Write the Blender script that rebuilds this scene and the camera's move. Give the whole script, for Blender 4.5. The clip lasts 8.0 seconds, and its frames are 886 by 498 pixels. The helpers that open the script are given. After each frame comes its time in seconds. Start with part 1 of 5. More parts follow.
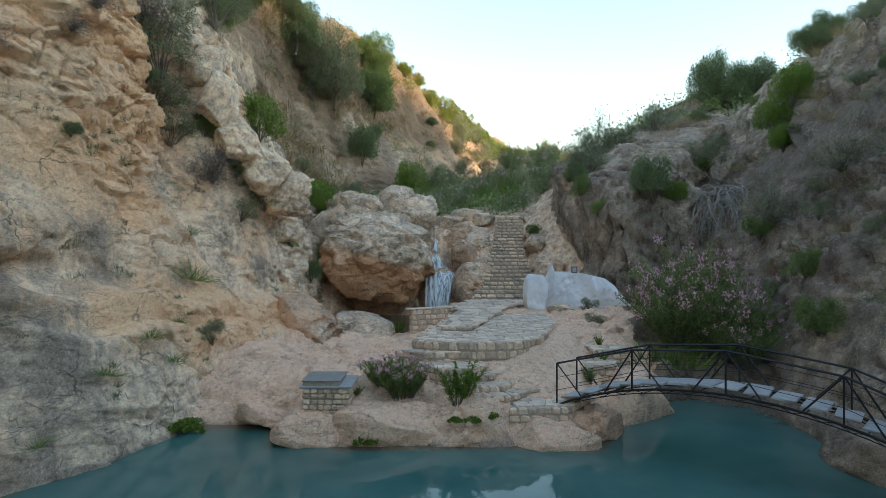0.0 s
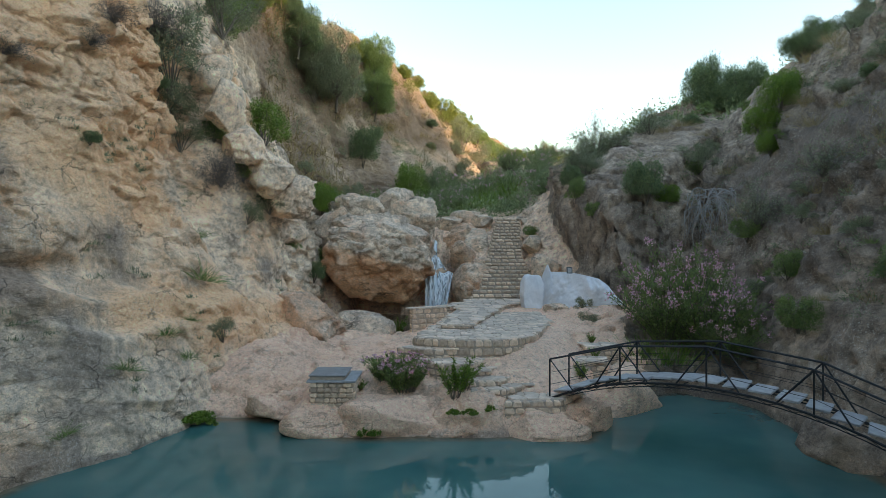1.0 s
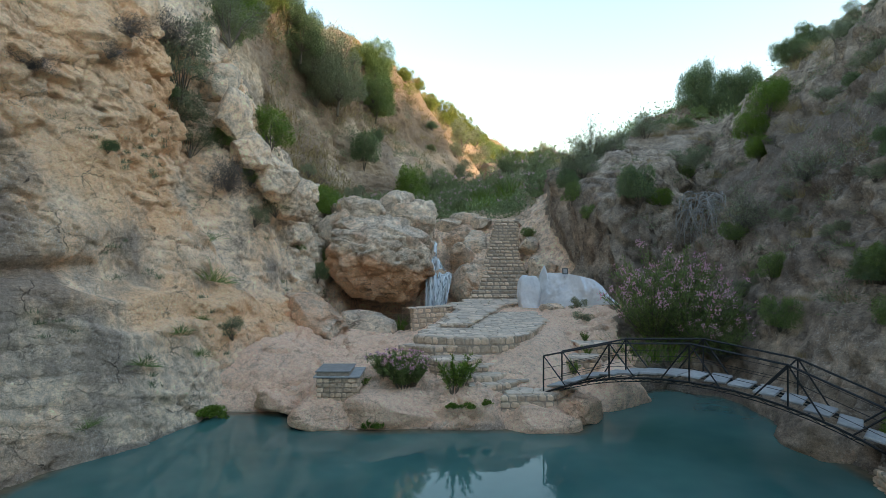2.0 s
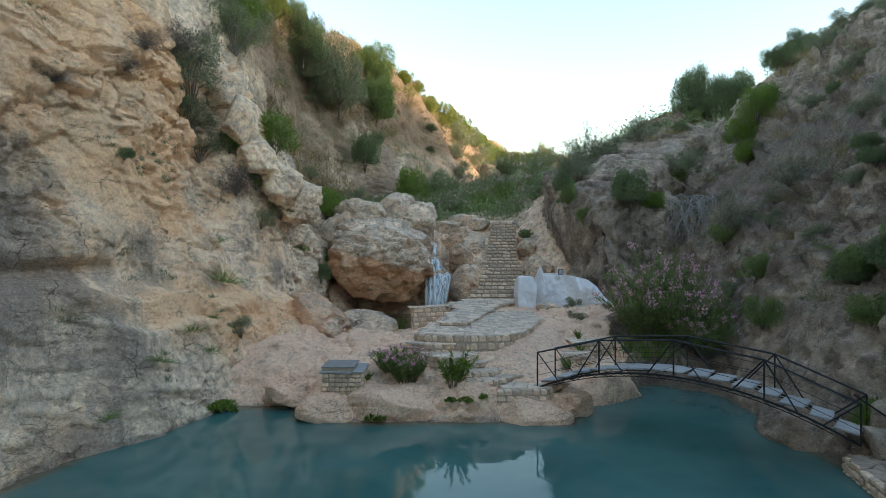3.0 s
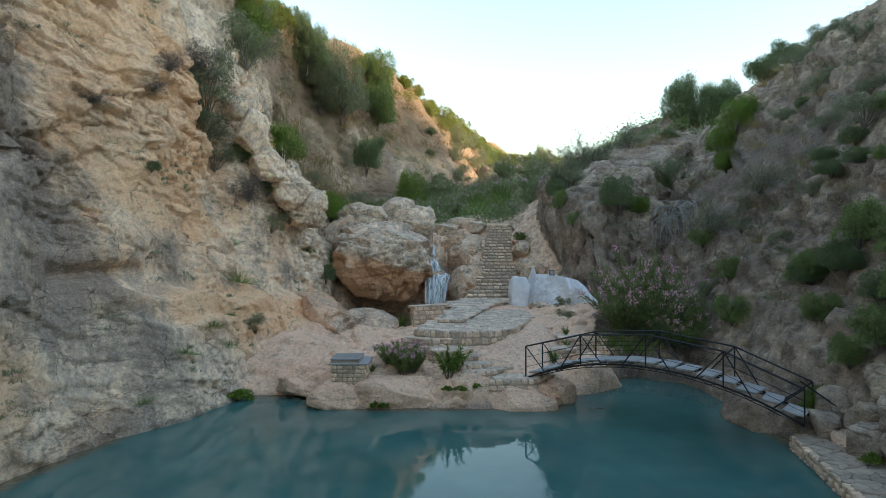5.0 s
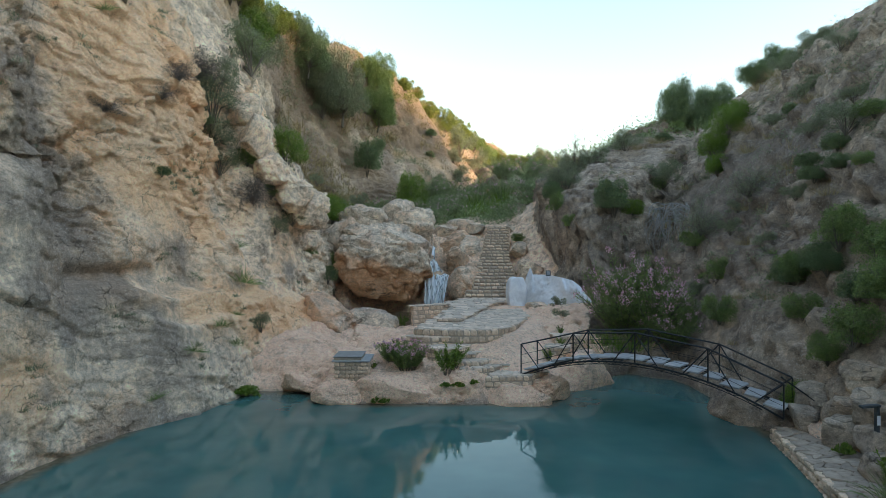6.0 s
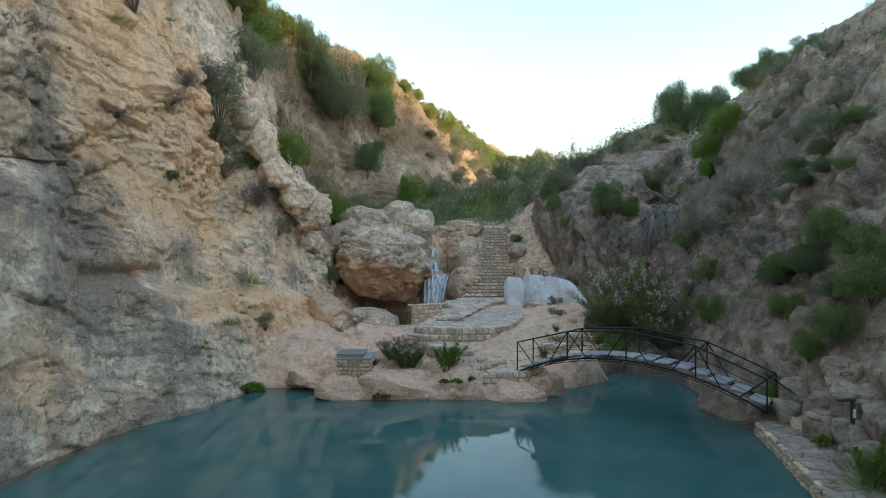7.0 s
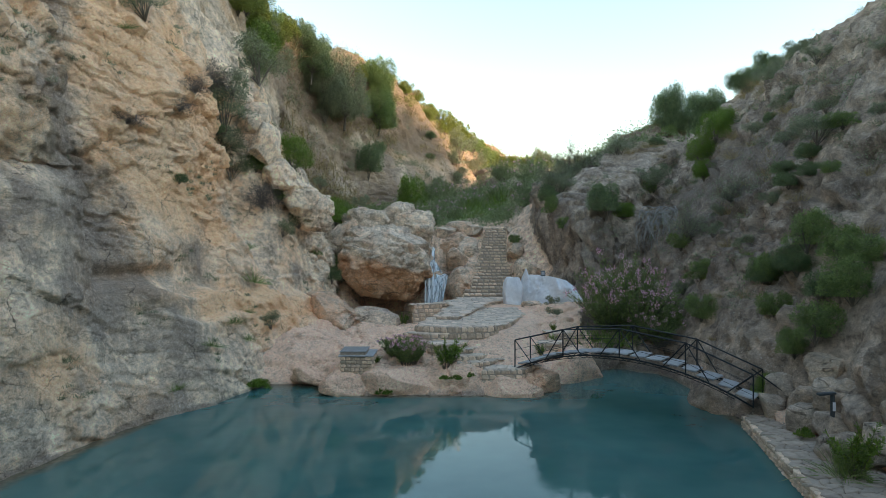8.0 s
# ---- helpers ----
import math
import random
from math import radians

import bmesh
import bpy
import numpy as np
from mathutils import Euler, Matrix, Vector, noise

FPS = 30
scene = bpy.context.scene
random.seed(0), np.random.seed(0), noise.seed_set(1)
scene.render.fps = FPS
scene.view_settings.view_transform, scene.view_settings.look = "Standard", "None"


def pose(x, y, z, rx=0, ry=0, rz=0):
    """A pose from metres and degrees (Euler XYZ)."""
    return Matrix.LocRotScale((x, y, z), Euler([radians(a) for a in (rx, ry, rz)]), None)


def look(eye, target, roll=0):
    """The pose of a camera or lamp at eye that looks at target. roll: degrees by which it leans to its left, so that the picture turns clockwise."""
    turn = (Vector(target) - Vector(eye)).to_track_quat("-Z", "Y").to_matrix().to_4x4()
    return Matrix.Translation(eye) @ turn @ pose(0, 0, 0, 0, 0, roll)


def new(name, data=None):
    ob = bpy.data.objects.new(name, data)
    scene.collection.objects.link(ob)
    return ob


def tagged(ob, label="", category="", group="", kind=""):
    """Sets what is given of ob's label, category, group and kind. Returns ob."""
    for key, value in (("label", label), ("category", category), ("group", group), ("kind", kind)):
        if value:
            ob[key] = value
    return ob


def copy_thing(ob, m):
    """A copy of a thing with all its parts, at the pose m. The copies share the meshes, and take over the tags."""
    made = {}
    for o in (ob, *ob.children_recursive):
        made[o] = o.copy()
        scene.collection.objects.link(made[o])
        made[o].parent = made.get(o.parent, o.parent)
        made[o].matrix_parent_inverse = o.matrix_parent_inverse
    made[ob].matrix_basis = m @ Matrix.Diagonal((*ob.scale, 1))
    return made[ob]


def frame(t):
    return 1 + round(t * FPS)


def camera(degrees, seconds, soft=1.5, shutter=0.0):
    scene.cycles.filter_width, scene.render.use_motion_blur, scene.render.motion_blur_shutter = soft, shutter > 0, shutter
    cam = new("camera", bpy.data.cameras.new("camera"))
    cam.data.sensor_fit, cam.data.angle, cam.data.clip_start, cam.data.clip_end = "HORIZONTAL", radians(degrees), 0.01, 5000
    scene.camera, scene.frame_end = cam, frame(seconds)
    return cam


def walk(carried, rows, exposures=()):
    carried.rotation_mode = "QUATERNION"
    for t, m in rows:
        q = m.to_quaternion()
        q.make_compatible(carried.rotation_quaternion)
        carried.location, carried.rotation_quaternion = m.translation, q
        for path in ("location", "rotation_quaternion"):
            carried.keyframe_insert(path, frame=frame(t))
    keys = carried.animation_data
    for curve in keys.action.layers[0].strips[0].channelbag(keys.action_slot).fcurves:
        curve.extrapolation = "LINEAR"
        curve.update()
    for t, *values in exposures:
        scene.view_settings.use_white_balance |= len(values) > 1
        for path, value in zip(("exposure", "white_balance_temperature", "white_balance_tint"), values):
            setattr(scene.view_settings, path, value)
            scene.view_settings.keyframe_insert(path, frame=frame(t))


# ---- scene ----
from mathutils.bvhtree import BVHTree
cam = camera(71.0, 8.0, soft=0.4)
METRES, EYE, TILT, LEAN, TURN = 6.75, 4.5, 0.0, 0.0, 0.0
ROWS = [
    (0, 0.0000, 0.0000, 0.0000, 0, 0, -0),
    (0.5, 0.0018, -0.0643, 0.0037, -0.01, -0, 0.01),
    (1, 0.0019, -0.1287, 0.0082, -0.03, -0.01, 0.01),
    (1.5, 0.0032, -0.1941, 0.0137, -0.02, -0.01, 0.02),
    (3, 0.0072, -0.3948, 0.0265, -0.05, 0.01, 0.02),
    (3.5, 0.0093, -0.4631, 0.0305, -0.04, 0.01, 0.04),
    (4, 0.0130, -0.5316, 0.0357, -0.05, 0.01, 0.04),
    (4.5, 0.0167, -0.6004, 0.0395, -0.04, 0, 0.04),
    (6, 0.0272, -0.7857, 0.0523, -0.04, -0, 0.04),
    (6.5, 0.0298, -0.8389, 0.0557, -0.04, 0, 0.04),
    (7, 0.0324, -0.8925, 0.0585, -0.04, 0, 0.05),
    (7.5, 0.0329, -0.9464, 0.0611, -0.04, -0, 0.06),
    (8, 0.0324, -0.9980, 0.0641, -0.04, -0.02, 0.06),
]
walk(cam, [(t, pose(0, 0, EYE, TILT, LEAN, TURN) @ pose(METRES * x, METRES * y, METRES * z, 90 + pitch, roll, yaw)) for t, x, y, z, yaw, pitch, roll in ROWS],
     [(0, 2.05, 7200, 15), (8, 2.05, 7200, 15)])

# ---- light ----
SUN_EL, SUN_AZ = 10.0, 112.0
world = bpy.data.worlds.new("sky")
scene.world = world
world.use_nodes = True
wn = world.node_tree.nodes
sky = wn.new("ShaderNodeTexSky")
sky.sky_type = "NISHITA"
sky.sun_disc = False
sky.sun_elevation, sky.sun_rotation = radians(SUN_EL), radians(SUN_AZ)
sky.altitude, sky.air_density, sky.dust_density, sky.ozone_density = 200, 1.35, 0.3, 2.0
wn["Background"].inputs["Strength"].default_value = 0.15
world.node_tree.links.new(sky.outputs["Color"], wn["Background"].inputs["Color"])
sun = new("sun", bpy.data.lights.new("sun", "SUN"))
sun.data.energy, sun.data.angle, sun.data.color = 2.2, radians(5.0), (1.0, 0.84, 0.60)
az, el = radians(SUN_AZ), radians(SUN_EL)
sun.matrix_world = look((40 * math.sin(az), 40 * math.cos(az), 60), (40 * math.sin(az) - math.sin(az) * math.cos(el), 40 * math.cos(az) - math.cos(az) * math.cos(el), 60 - math.sin(el)))


# ---- noise on arrays ----
def hash01(ix, iy, iz, seed):
    h = (ix.astype(np.uint32) * np.uint32(374761393) + iy.astype(np.uint32) * np.uint32(668265263)
         + iz.astype(np.uint32) * np.uint32(2246822519) + np.uint32(seed * 3266489917 % 4294967291))
    h = (h ^ (h >> np.uint32(13))) * np.uint32(1274126177)
    h = (h ^ (h >> np.uint32(15))) * np.uint32(2654435761)
    return (h ^ (h >> np.uint32(16))).astype(np.float64) / 4294967295.0


def vnoise(p, seed=0):
    """Smooth value noise in -1..1 at the points p (n, 3)."""
    i = np.floor(p).astype(np.int64)
    f = p - i
    u = f * f * (3 - 2 * f)
    out = np.zeros(len(p))
    for dx in (0, 1):
        for dy in (0, 1):
            for dz in (0, 1):
                w = (u[:, 0] if dx else 1 - u[:, 0]) * (u[:, 1] if dy else 1 - u[:, 1]) * (u[:, 2] if dz else 1 - u[:, 2])
                out += w * hash01(i[:, 0] + dx, i[:, 1] + dy, i[:, 2] + dz, seed)
    return out * 2 - 1


def fbm(p, octaves=4, seed=0, gain=0.5):
    out, a, tot = np.zeros(len(p)), 1.0, 0.0
    q = np.array(p, float)
    for k in range(octaves):
        out += a * vnoise(q, seed + k)
        tot += a
        a *= gain
        q = q * 2.03 + 17.3
    return out / tot


def worley(p, seed=0):
    """Distances to the nearest and second nearest cell point, the nearest cell's own random number, and the height of its own tilted face."""
    i = np.floor(p).astype(np.int64)
    d1, d2, rnd, tilt = np.full(len(p), 9.0), np.full(len(p), 9.0), np.zeros(len(p)), np.zeros(len(p))
    for dx in (-1, 0, 1):
        for dy in (-1, 0, 1):
            for dz in (-1, 0, 1):
                c = i + np.array((dx, dy, dz))
                h = [hash01(c[:, 0], c[:, 1], c[:, 2], seed + k) for k in (1, 2, 3)]
                v = p - c - np.stack(h, 1)
                d = np.sqrt((v ** 2).sum(1))
                near = d < d1
                d2 = np.where(near, d1, np.minimum(d2, d))
                r = (h[0] * 7.13 + h[1] * 3.71 + h[2] * 11.9) % 1.0
                rnd = np.where(near, r, rnd)
                turn = r * 6.2832
                tilt = np.where(near, v[:, 0] * np.cos(turn) + v[:, 1] * np.sin(turn) + v[:, 2] * (h[0] * 2 - 1), tilt)
                d1 = np.where(near, d, d1)
    return d1, d2, rnd, tilt


def step01(a, b, x):
    t = np.clip((x - a) / (b - a), 0, 1)
    return t * t * (3 - 2 * t)


def blob(x, y, cx, cy, rx, ry):
    return np.exp(-((x - cx) / rx) ** 2 - ((y - cy) / ry) ** 2)


# ---- materials ----
def nodes_of(name):
    m = bpy.data.materials.new(name)
    m.use_nodes = True
    nt = m.node_tree
    b = nt.nodes["Principled BSDF"]
    return m, nt, b


def nd(nt, kind, **values):
    n = nt.nodes.new(kind)
    for k, v in values.items():
        if k in n.inputs:
            n.inputs[k].default_value = v
    return n


def tex(nt, scale, detail=4.0, rough=0.55, stretch=None):
    """A noise texture in world metres."""
    geo = nd(nt, "ShaderNodeNewGeometry")
    n = nd(nt, "ShaderNodeTexNoise", Scale=scale, Detail=detail, Roughness=rough)
    if stretch:
        mp = nd(nt, "ShaderNodeMapping")
        mp.inputs["Scale"].default_value = stretch
        nt.links.new(geo.outputs["Position"], mp.inputs["Vector"])
        nt.links.new(mp.outputs["Vector"], n.inputs["Vector"])
    else:
        nt.links.new(geo.outputs["Position"], n.inputs["Vector"])
    return n.outputs["Fac"]


def ramp(nt, fac, *stops):
    r = nd(nt, "ShaderNodeValToRGB")
    el_ = r.color_ramp.elements
    while len(el_) < len(stops):
        el_.new(0.5)
    for e, (pos, c) in zip(el_, stops):
        e.position, e.color = pos, (*c, 1) if len(c) == 3 else c
    nt.links.new(fac, r.inputs["Fac"])
    return r.outputs["Color"]


def mixc(nt, fac, a, b, mode="MIX"):
    m = nd(nt, "ShaderNodeMix")
    m.data_type, m.blend_type = "RGBA", mode
    for sock, v in ((m.inputs[0], fac), (m.inputs[6], a), (m.inputs[7], b)):
        if hasattr(v, "links"):
            nt.links.new(v, sock)
        elif isinstance(v, (int, float)):
            sock.default_value = v
        else:
            sock.default_value = (*v, 1)
    return m.outputs[2]


def math_(nt, op, a, b=0.0, clamp=False):
    m = nd(nt, "ShaderNodeMath")
    m.operation, m.use_clamp = op, clamp
    for sock, v in ((m.inputs[0], a), (m.inputs[1], b)):
        if hasattr(v, "links"):
            nt.links.new(v, sock)
        else:
            sock.default_value = v
    return m.outputs[0]


def attr(nt, name):
    a = nd(nt, "ShaderNodeAttribute")
    a.attribute_name = name
    return a.outputs["Fac"]


def bump(nt, b, height, dist, strength=1.0, prev=None):
    n = nd(nt, "ShaderNodeBump", Strength=strength, Distance=dist)
    nt.links.new(height, n.inputs["Height"])
    if prev is not None:
        nt.links.new(prev, n.inputs["Normal"])
    nt.links.new(n.outputs["Normal"], b.inputs["Normal"])
    return n.outputs["Normal"]


def cracks(nt, scale, width, stretch=(1, 1, 1), wobble=0.35):
    """Thin joints: 1 on the joint, 0 away from it."""
    geo = nd(nt, "ShaderNodeNewGeometry")
    n = nd(nt, "ShaderNodeTexNoise", Scale=1.3, Detail=4.0, Roughness=0.6)
    nt.links.new(geo.outputs["Position"], n.inputs["Vector"])
    off = mixc(nt, wobble, geo.outputs["Position"], n.outputs["Color"], "ADD")
    mp = nd(nt, "ShaderNodeMapping")
    mp.inputs["Scale"].default_value = stretch
    nt.links.new(off, mp.inputs["Vector"])
    v = nd(nt, "ShaderNodeTexVoronoi", Scale=scale)
    v.feature = "DISTANCE_TO_EDGE"
    nt.links.new(mp.outputs["Vector"], v.inputs["Vector"])
    r = nd(nt, "ShaderNodeMapRange")
    r.inputs["From Min"].default_value, r.inputs["From Max"].default_value = 0.0, width
    r.inputs["To Min"].default_value, r.inputs["To Max"].default_value = 1.0, 0.0
    nt.links.new(v.outputs["Distance"], r.inputs["Value"])
    return math_(nt, "MULTIPLY", r.outputs["Result"], math_(nt, "MULTIPLY", math_(nt, "SUBTRACT", tex(nt, 0.9, 3), 0.42), 5.0, True))


def rock_material(name, light, mid, dark, warm, rough=0.92, fine=14.0, relief=0.05, crack=0.5, seams=0.9, crust=1.0):
    """Limestone: grey body, warm ochre where 'warm' is high, dark crust where 'stain' is high, soil where 'soil' is."""
    m, nt, b = nodes_of(name)
    n1, n2, n3 = tex(nt, 0.8, 8, 0.68), tex(nt, 4.0, 7, 0.7), tex(nt, fine, 6, 0.75)
    body = ramp(nt, n1, (0.34, dark), (0.5, mid), (0.64, light))
    grain = ramp(nt, n2, (0.3, (0.5, 0.48, 0.46)), (0.46, (1, 1, 1)), (0.68, (1.45, 1.42, 1.37)))
    body = mixc(nt, 0.95, body, grain, "MULTIPLY")
    beds = ramp(nt, tex(nt, 1.7, 8, 0.78, (1, 1, 1.4)), (0.36, (0.66, 0.65, 0.64)), (0.47, (1, 1, 1)), (0.63, (1.28, 1.26, 1.23)))
    body = mixc(nt, 0.9, body, beds, "MULTIPLY")
    wob = math_(nt, "ADD", attr(nt, "warm"), math_(nt, "MULTIPLY", math_(nt, "SUBTRACT", n2, 0.5), 1.3), True)
    wob = math_(nt, "MULTIPLY", wob, math_(nt, "MULTIPLY", attr(nt, "warm"), 8.0, True))
    ochre = ramp(nt, n3, (0.3, tuple(c * 0.76 for c in warm)), (0.52, warm), (0.72, tuple(min(1, c * 1.3) for c in warm)))
    col = mixc(nt, wob, body, ochre)
    drip = tex(nt, 1.6, 7, 0.66, (1.3, 1.3, 0.2))
    st = math_(nt, "ADD", math_(nt, "MULTIPLY", attr(nt, "stain"), 1.5), math_(nt, "MULTIPLY", math_(nt, "SUBTRACT", drip, 0.68), 2.2), True)
    st = math_(nt, "MULTIPLY", st, math_(nt, "MULTIPLY", attr(nt, "stain"), 12.0, True))
    col = mixc(nt, math_(nt, "MULTIPLY", st, 0.8), col, ramp(nt, n3, *((t, tuple(crust * c for c in tone)) for t, tone in ((0.3, (0.152, 0.114, 0.089)), (0.5, (0.268, 0.206, 0.166)), (0.7, (0.455, 0.362, 0.296))))))
    so = math_(nt, "ADD", attr(nt, "soil"), math_(nt, "MULTIPLY", math_(nt, "SUBTRACT", n2, 0.5), 1.2), True)
    so = math_(nt, "MULTIPLY", so, math_(nt, "MULTIPLY", attr(nt, "soil"), 12.0, True))
    col = mixc(nt, so, col, ramp(nt, n2, (0.3, (0.11, 0.073, 0.05)), (0.5, (0.2, 0.134, 0.09)), (0.7, (0.34, 0.225, 0.14))))
    fleck = ramp(nt, tex(nt, 42, 5, 0.75), (0.32, (0.7, 0.69, 0.68)), (0.47, (1, 1, 1)), (0.66, (1.4, 1.39, 1.37)))
    col = mixc(nt, 0.85, col, fleck, "MULTIPLY")
    pits = ramp(nt, tex(nt, 8.0, 5, 0.85, (1, 1, 1.7)), (0.34, (0.5, 0.48, 0.46)), (0.43, (0.98, 0.98, 0.98)), (0.57, (1.1, 1.09, 1.07)), (0.66, (1.45, 1.43, 1.4)))
    col = mixc(nt, 0.8, col, pits, "MULTIPLY")
    patch = math_(nt, "MULTIPLY", math_(nt, "SUBTRACT", tex(nt, 0.55, 4, 0.6), 0.43), 5.0, True)
    lichen = math_(nt, "MULTIPLY", math_(nt, "MULTIPLY", math_(nt, "SUBTRACT", tex(nt, 17, 3, 0.6), 0.57), 14.0, True), patch)
    col = mixc(nt, math_(nt, "MULTIPLY", lichen, 0.55), col, (0.74, 0.66, 0.55))
    seam = tex(nt, 0.8, 3, 0.5, (1, 1, 3.0))
    line = math_(nt, "SUBTRACT", 1.0, math_(nt, "MULTIPLY", math_(nt, "ABSOLUTE", math_(nt, "SUBTRACT", seam, 0.47)), 55.0), True)
    line = math_(nt, "MULTIPLY", line, math_(nt, "MULTIPLY", math_(nt, "SUBTRACT", tex(nt, 0.7, 3), 0.4), 6.0, True))
    joint = math_(nt, "MAXIMUM", math_(nt, "MULTIPLY", cracks(nt, 0.6, 0.014, (1, 1, 2.2), 0.8), crack), math_(nt, "MULTIPLY", line, seams))
    col = mixc(nt, math_(nt, "MULTIPLY", joint, 0.7), col, (0.07, 0.058, 0.048))
    nt.links.new(col, b.inputs["Base Color"])
    b.inputs["Roughness"].default_value = rough
    b.inputs["Specular IOR Level"].default_value = 0.25
    p = bump(nt, b, n2, relief * 2, 0.7)
    p = bump(nt, b, n3, relief * 0.9, 0.7, p)
    p = bump(nt, b, pits, relief * 0.6, 0.7, p)
    p = bump(nt, b, math_(nt, "SUBTRACT", 1.0, joint), relief * 0.8, 0.8, p)
    bump(nt, b, tex(nt, 45, 5, 0.75), relief * 0.3, 0.6, p)
    return m


def plain_material(name, a, c, scale=12.0, rough=0.8, metal=0.0, relief=0.0, vary=0.25):
    """Two tones of one surface, with its own bump and a shade for each piece."""
    m, nt, b = nodes_of(name)
    n = tex(nt, scale, 5, 0.65)
    col = ramp(nt, n, (0.3, a), (0.7, c))
    if vary:
        info = nd(nt, "ShaderNodeObjectInfo")
        v = ramp(nt, info.outputs["Random"], (0.0, (1 - vary,) * 3), (1.0, (1 + vary, 1 + vary * 0.94, 1 + vary * 0.86)))
        col = mixc(nt, 1.0, col, v, "MULTIPLY")
    nt.links.new(col, b.inputs["Base Color"])
    b.inputs["Roughness"].default_value, b.inputs["Metallic"].default_value = rough, metal
    if relief:
        p = bump(nt, b, n, relief, 0.8)
        bump(nt, b, tex(nt, scale * 5, 4, 0.7), relief * 0.4, 0.7, p)
    return m


def leaf_material(name, a, c, through_=0.35):
    m, nt, b = nodes_of(name)
    geo = nd(nt, "ShaderNodeNewGeometry")
    col = ramp(nt, geo.outputs["Random Per Island"], (0.0, a), (1.0, c))
    col = mixc(nt, 0.7, col, ramp(nt, tex(nt, 2.5, 3), (0.3, (0.7, 0.72, 0.7)), (0.7, (1.25, 1.2, 1.1))), "MULTIPLY")
    nt.links.new(col, b.inputs["Base Color"])
    b.inputs["Roughness"].default_value = 0.6
    tr = nd(nt, "ShaderNodeBsdfTranslucent")
    nt.links.new(col, tr.inputs["Color"])
    mx = nd(nt, "ShaderNodeMixShader")
    mx.inputs[0].default_value = through_
    nt.links.new(b.outputs[0], mx.inputs[1])
    nt.links.new(tr.outputs[0], mx.inputs[2])
    nt.links.new(mx.outputs[0], nt.nodes["Material Output"].inputs["Surface"])
    return m


# The cliff's ochre is raised to carry warm light reflected onto its upper buttress.
CLIFF = rock_material("cliff_limestone", (0.88, 0.68, 0.50), (0.71, 0.545, 0.40), (0.47, 0.358, 0.268), (0.97, 0.58, 0.335), crack=1.0, seams=0.4)
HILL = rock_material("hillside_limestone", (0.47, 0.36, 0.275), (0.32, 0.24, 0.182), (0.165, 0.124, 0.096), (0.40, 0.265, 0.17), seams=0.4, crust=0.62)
GROUND = rock_material("ground_limestone", (0.90, 0.655, 0.485), (0.76, 0.54, 0.395), (0.56, 0.395, 0.29), (0.95, 0.60, 0.42), crack=0.45, seams=0.35)
BOULDER = rock_material("boulder_limestone", (0.76, 0.60, 0.465), (0.58, 0.455, 0.35), (0.37, 0.288, 0.225), (0.74, 0.39, 0.215))
BANK = rock_material("bank_limestone", (0.52, 0.42, 0.33), (0.39, 0.31, 0.245), (0.24, 0.19, 0.15), (0.56, 0.40, 0.27))
QUAYSTONE = plain_material("worn_quay_stone", (0.29, 0.225, 0.172), (0.47, 0.37, 0.285), 5, 0.8, 0, 0.015, 0.16)
STONE = plain_material("masonry_stone", (0.48, 0.35, 0.25), (0.80, 0.60, 0.44), 9, 0.9, 0, 0.02, 0.3)
MORTAR = plain_material("mortar", (0.34, 0.265, 0.205), (0.48, 0.385, 0.305), 20, 0.95, 0, 0.015, 0)
FLAG = plain_material("flagstone", (0.54, 0.42, 0.325), (0.80, 0.635, 0.5), 7, 0.85, 0, 0.012, 0.25)
SLAB = plain_material("concrete_slab", (0.30, 0.295, 0.29), (0.46, 0.45, 0.44), 6, 0.85, 0, 0.006, 0.12)
IRON = plain_material("black_painted_iron", (0.012, 0.012, 0.014), (0.03, 0.028, 0.028), 30, 0.5, 0.3, 0.001, 0)
LID = plain_material("grey_sheet_lid", (0.21, 0.20, 0.19), (0.31, 0.295, 0.28), 5, 0.6, 0.2, 0.002, 0)
LAMP = plain_material("dark_grey_metal", (0.05, 0.06, 0.065), (0.09, 0.10, 0.105), 12, 0.5, 0.4, 0.001, 0)
WHITE = plain_material("whitewash", (0.66, 0.67, 0.69), (0.84, 0.84, 0.85), 2.5, 0.9, 0, 0.03, 0)
BARK = plain_material("bark", (0.10, 0.08, 0.06), (0.22, 0.18, 0.14), 20, 0.95, 0, 0.01, 0)
DEADWOOD = plain_material("dead_roots", (0.26, 0.235, 0.22), (0.44, 0.41, 0.385), 15, 0.9, 0, 0.01, 0.1)
LEAF_OLIVE = leaf_material("leaf_grey_green", (0.15, 0.18, 0.105), (0.35, 0.37, 0.22))
LEAF_GREEN = leaf_material("leaf_green", (0.12, 0.18, 0.058), (0.30, 0.39, 0.125))
LEAF_BRIGHT = leaf_material("leaf_bright_green", (0.094, 0.177, 0.021), (0.230, 0.334, 0.052))
LEAF_DARK = leaf_material("leaf_dark_green", (0.10, 0.15, 0.068), (0.24, 0.31, 0.14))
LEAF_DRY = leaf_material("dry_grass", (0.24, 0.17, 0.08), (0.48, 0.36, 0.19))
LEAF_YELLOW = leaf_material("leaf_yellow_green", (0.135, 0.180, 0.032), (0.325, 0.345, 0.080))
# Green leaf made paler: the valley's haze and brighter light are in the colour.
LEAF_HAZE_LIT = leaf_material("leaf_haze_lit_green", (0.17, 0.23, 0.10), (0.38, 0.44, 0.22))
LEAF_TWIG = leaf_material("twig_brown_grey", (0.11, 0.085, 0.075), (0.22, 0.18, 0.155), 0.05)
PETAL = leaf_material("pink_petal", (0.72, 0.32, 0.45), (0.9, 0.58, 0.68), 0.3)


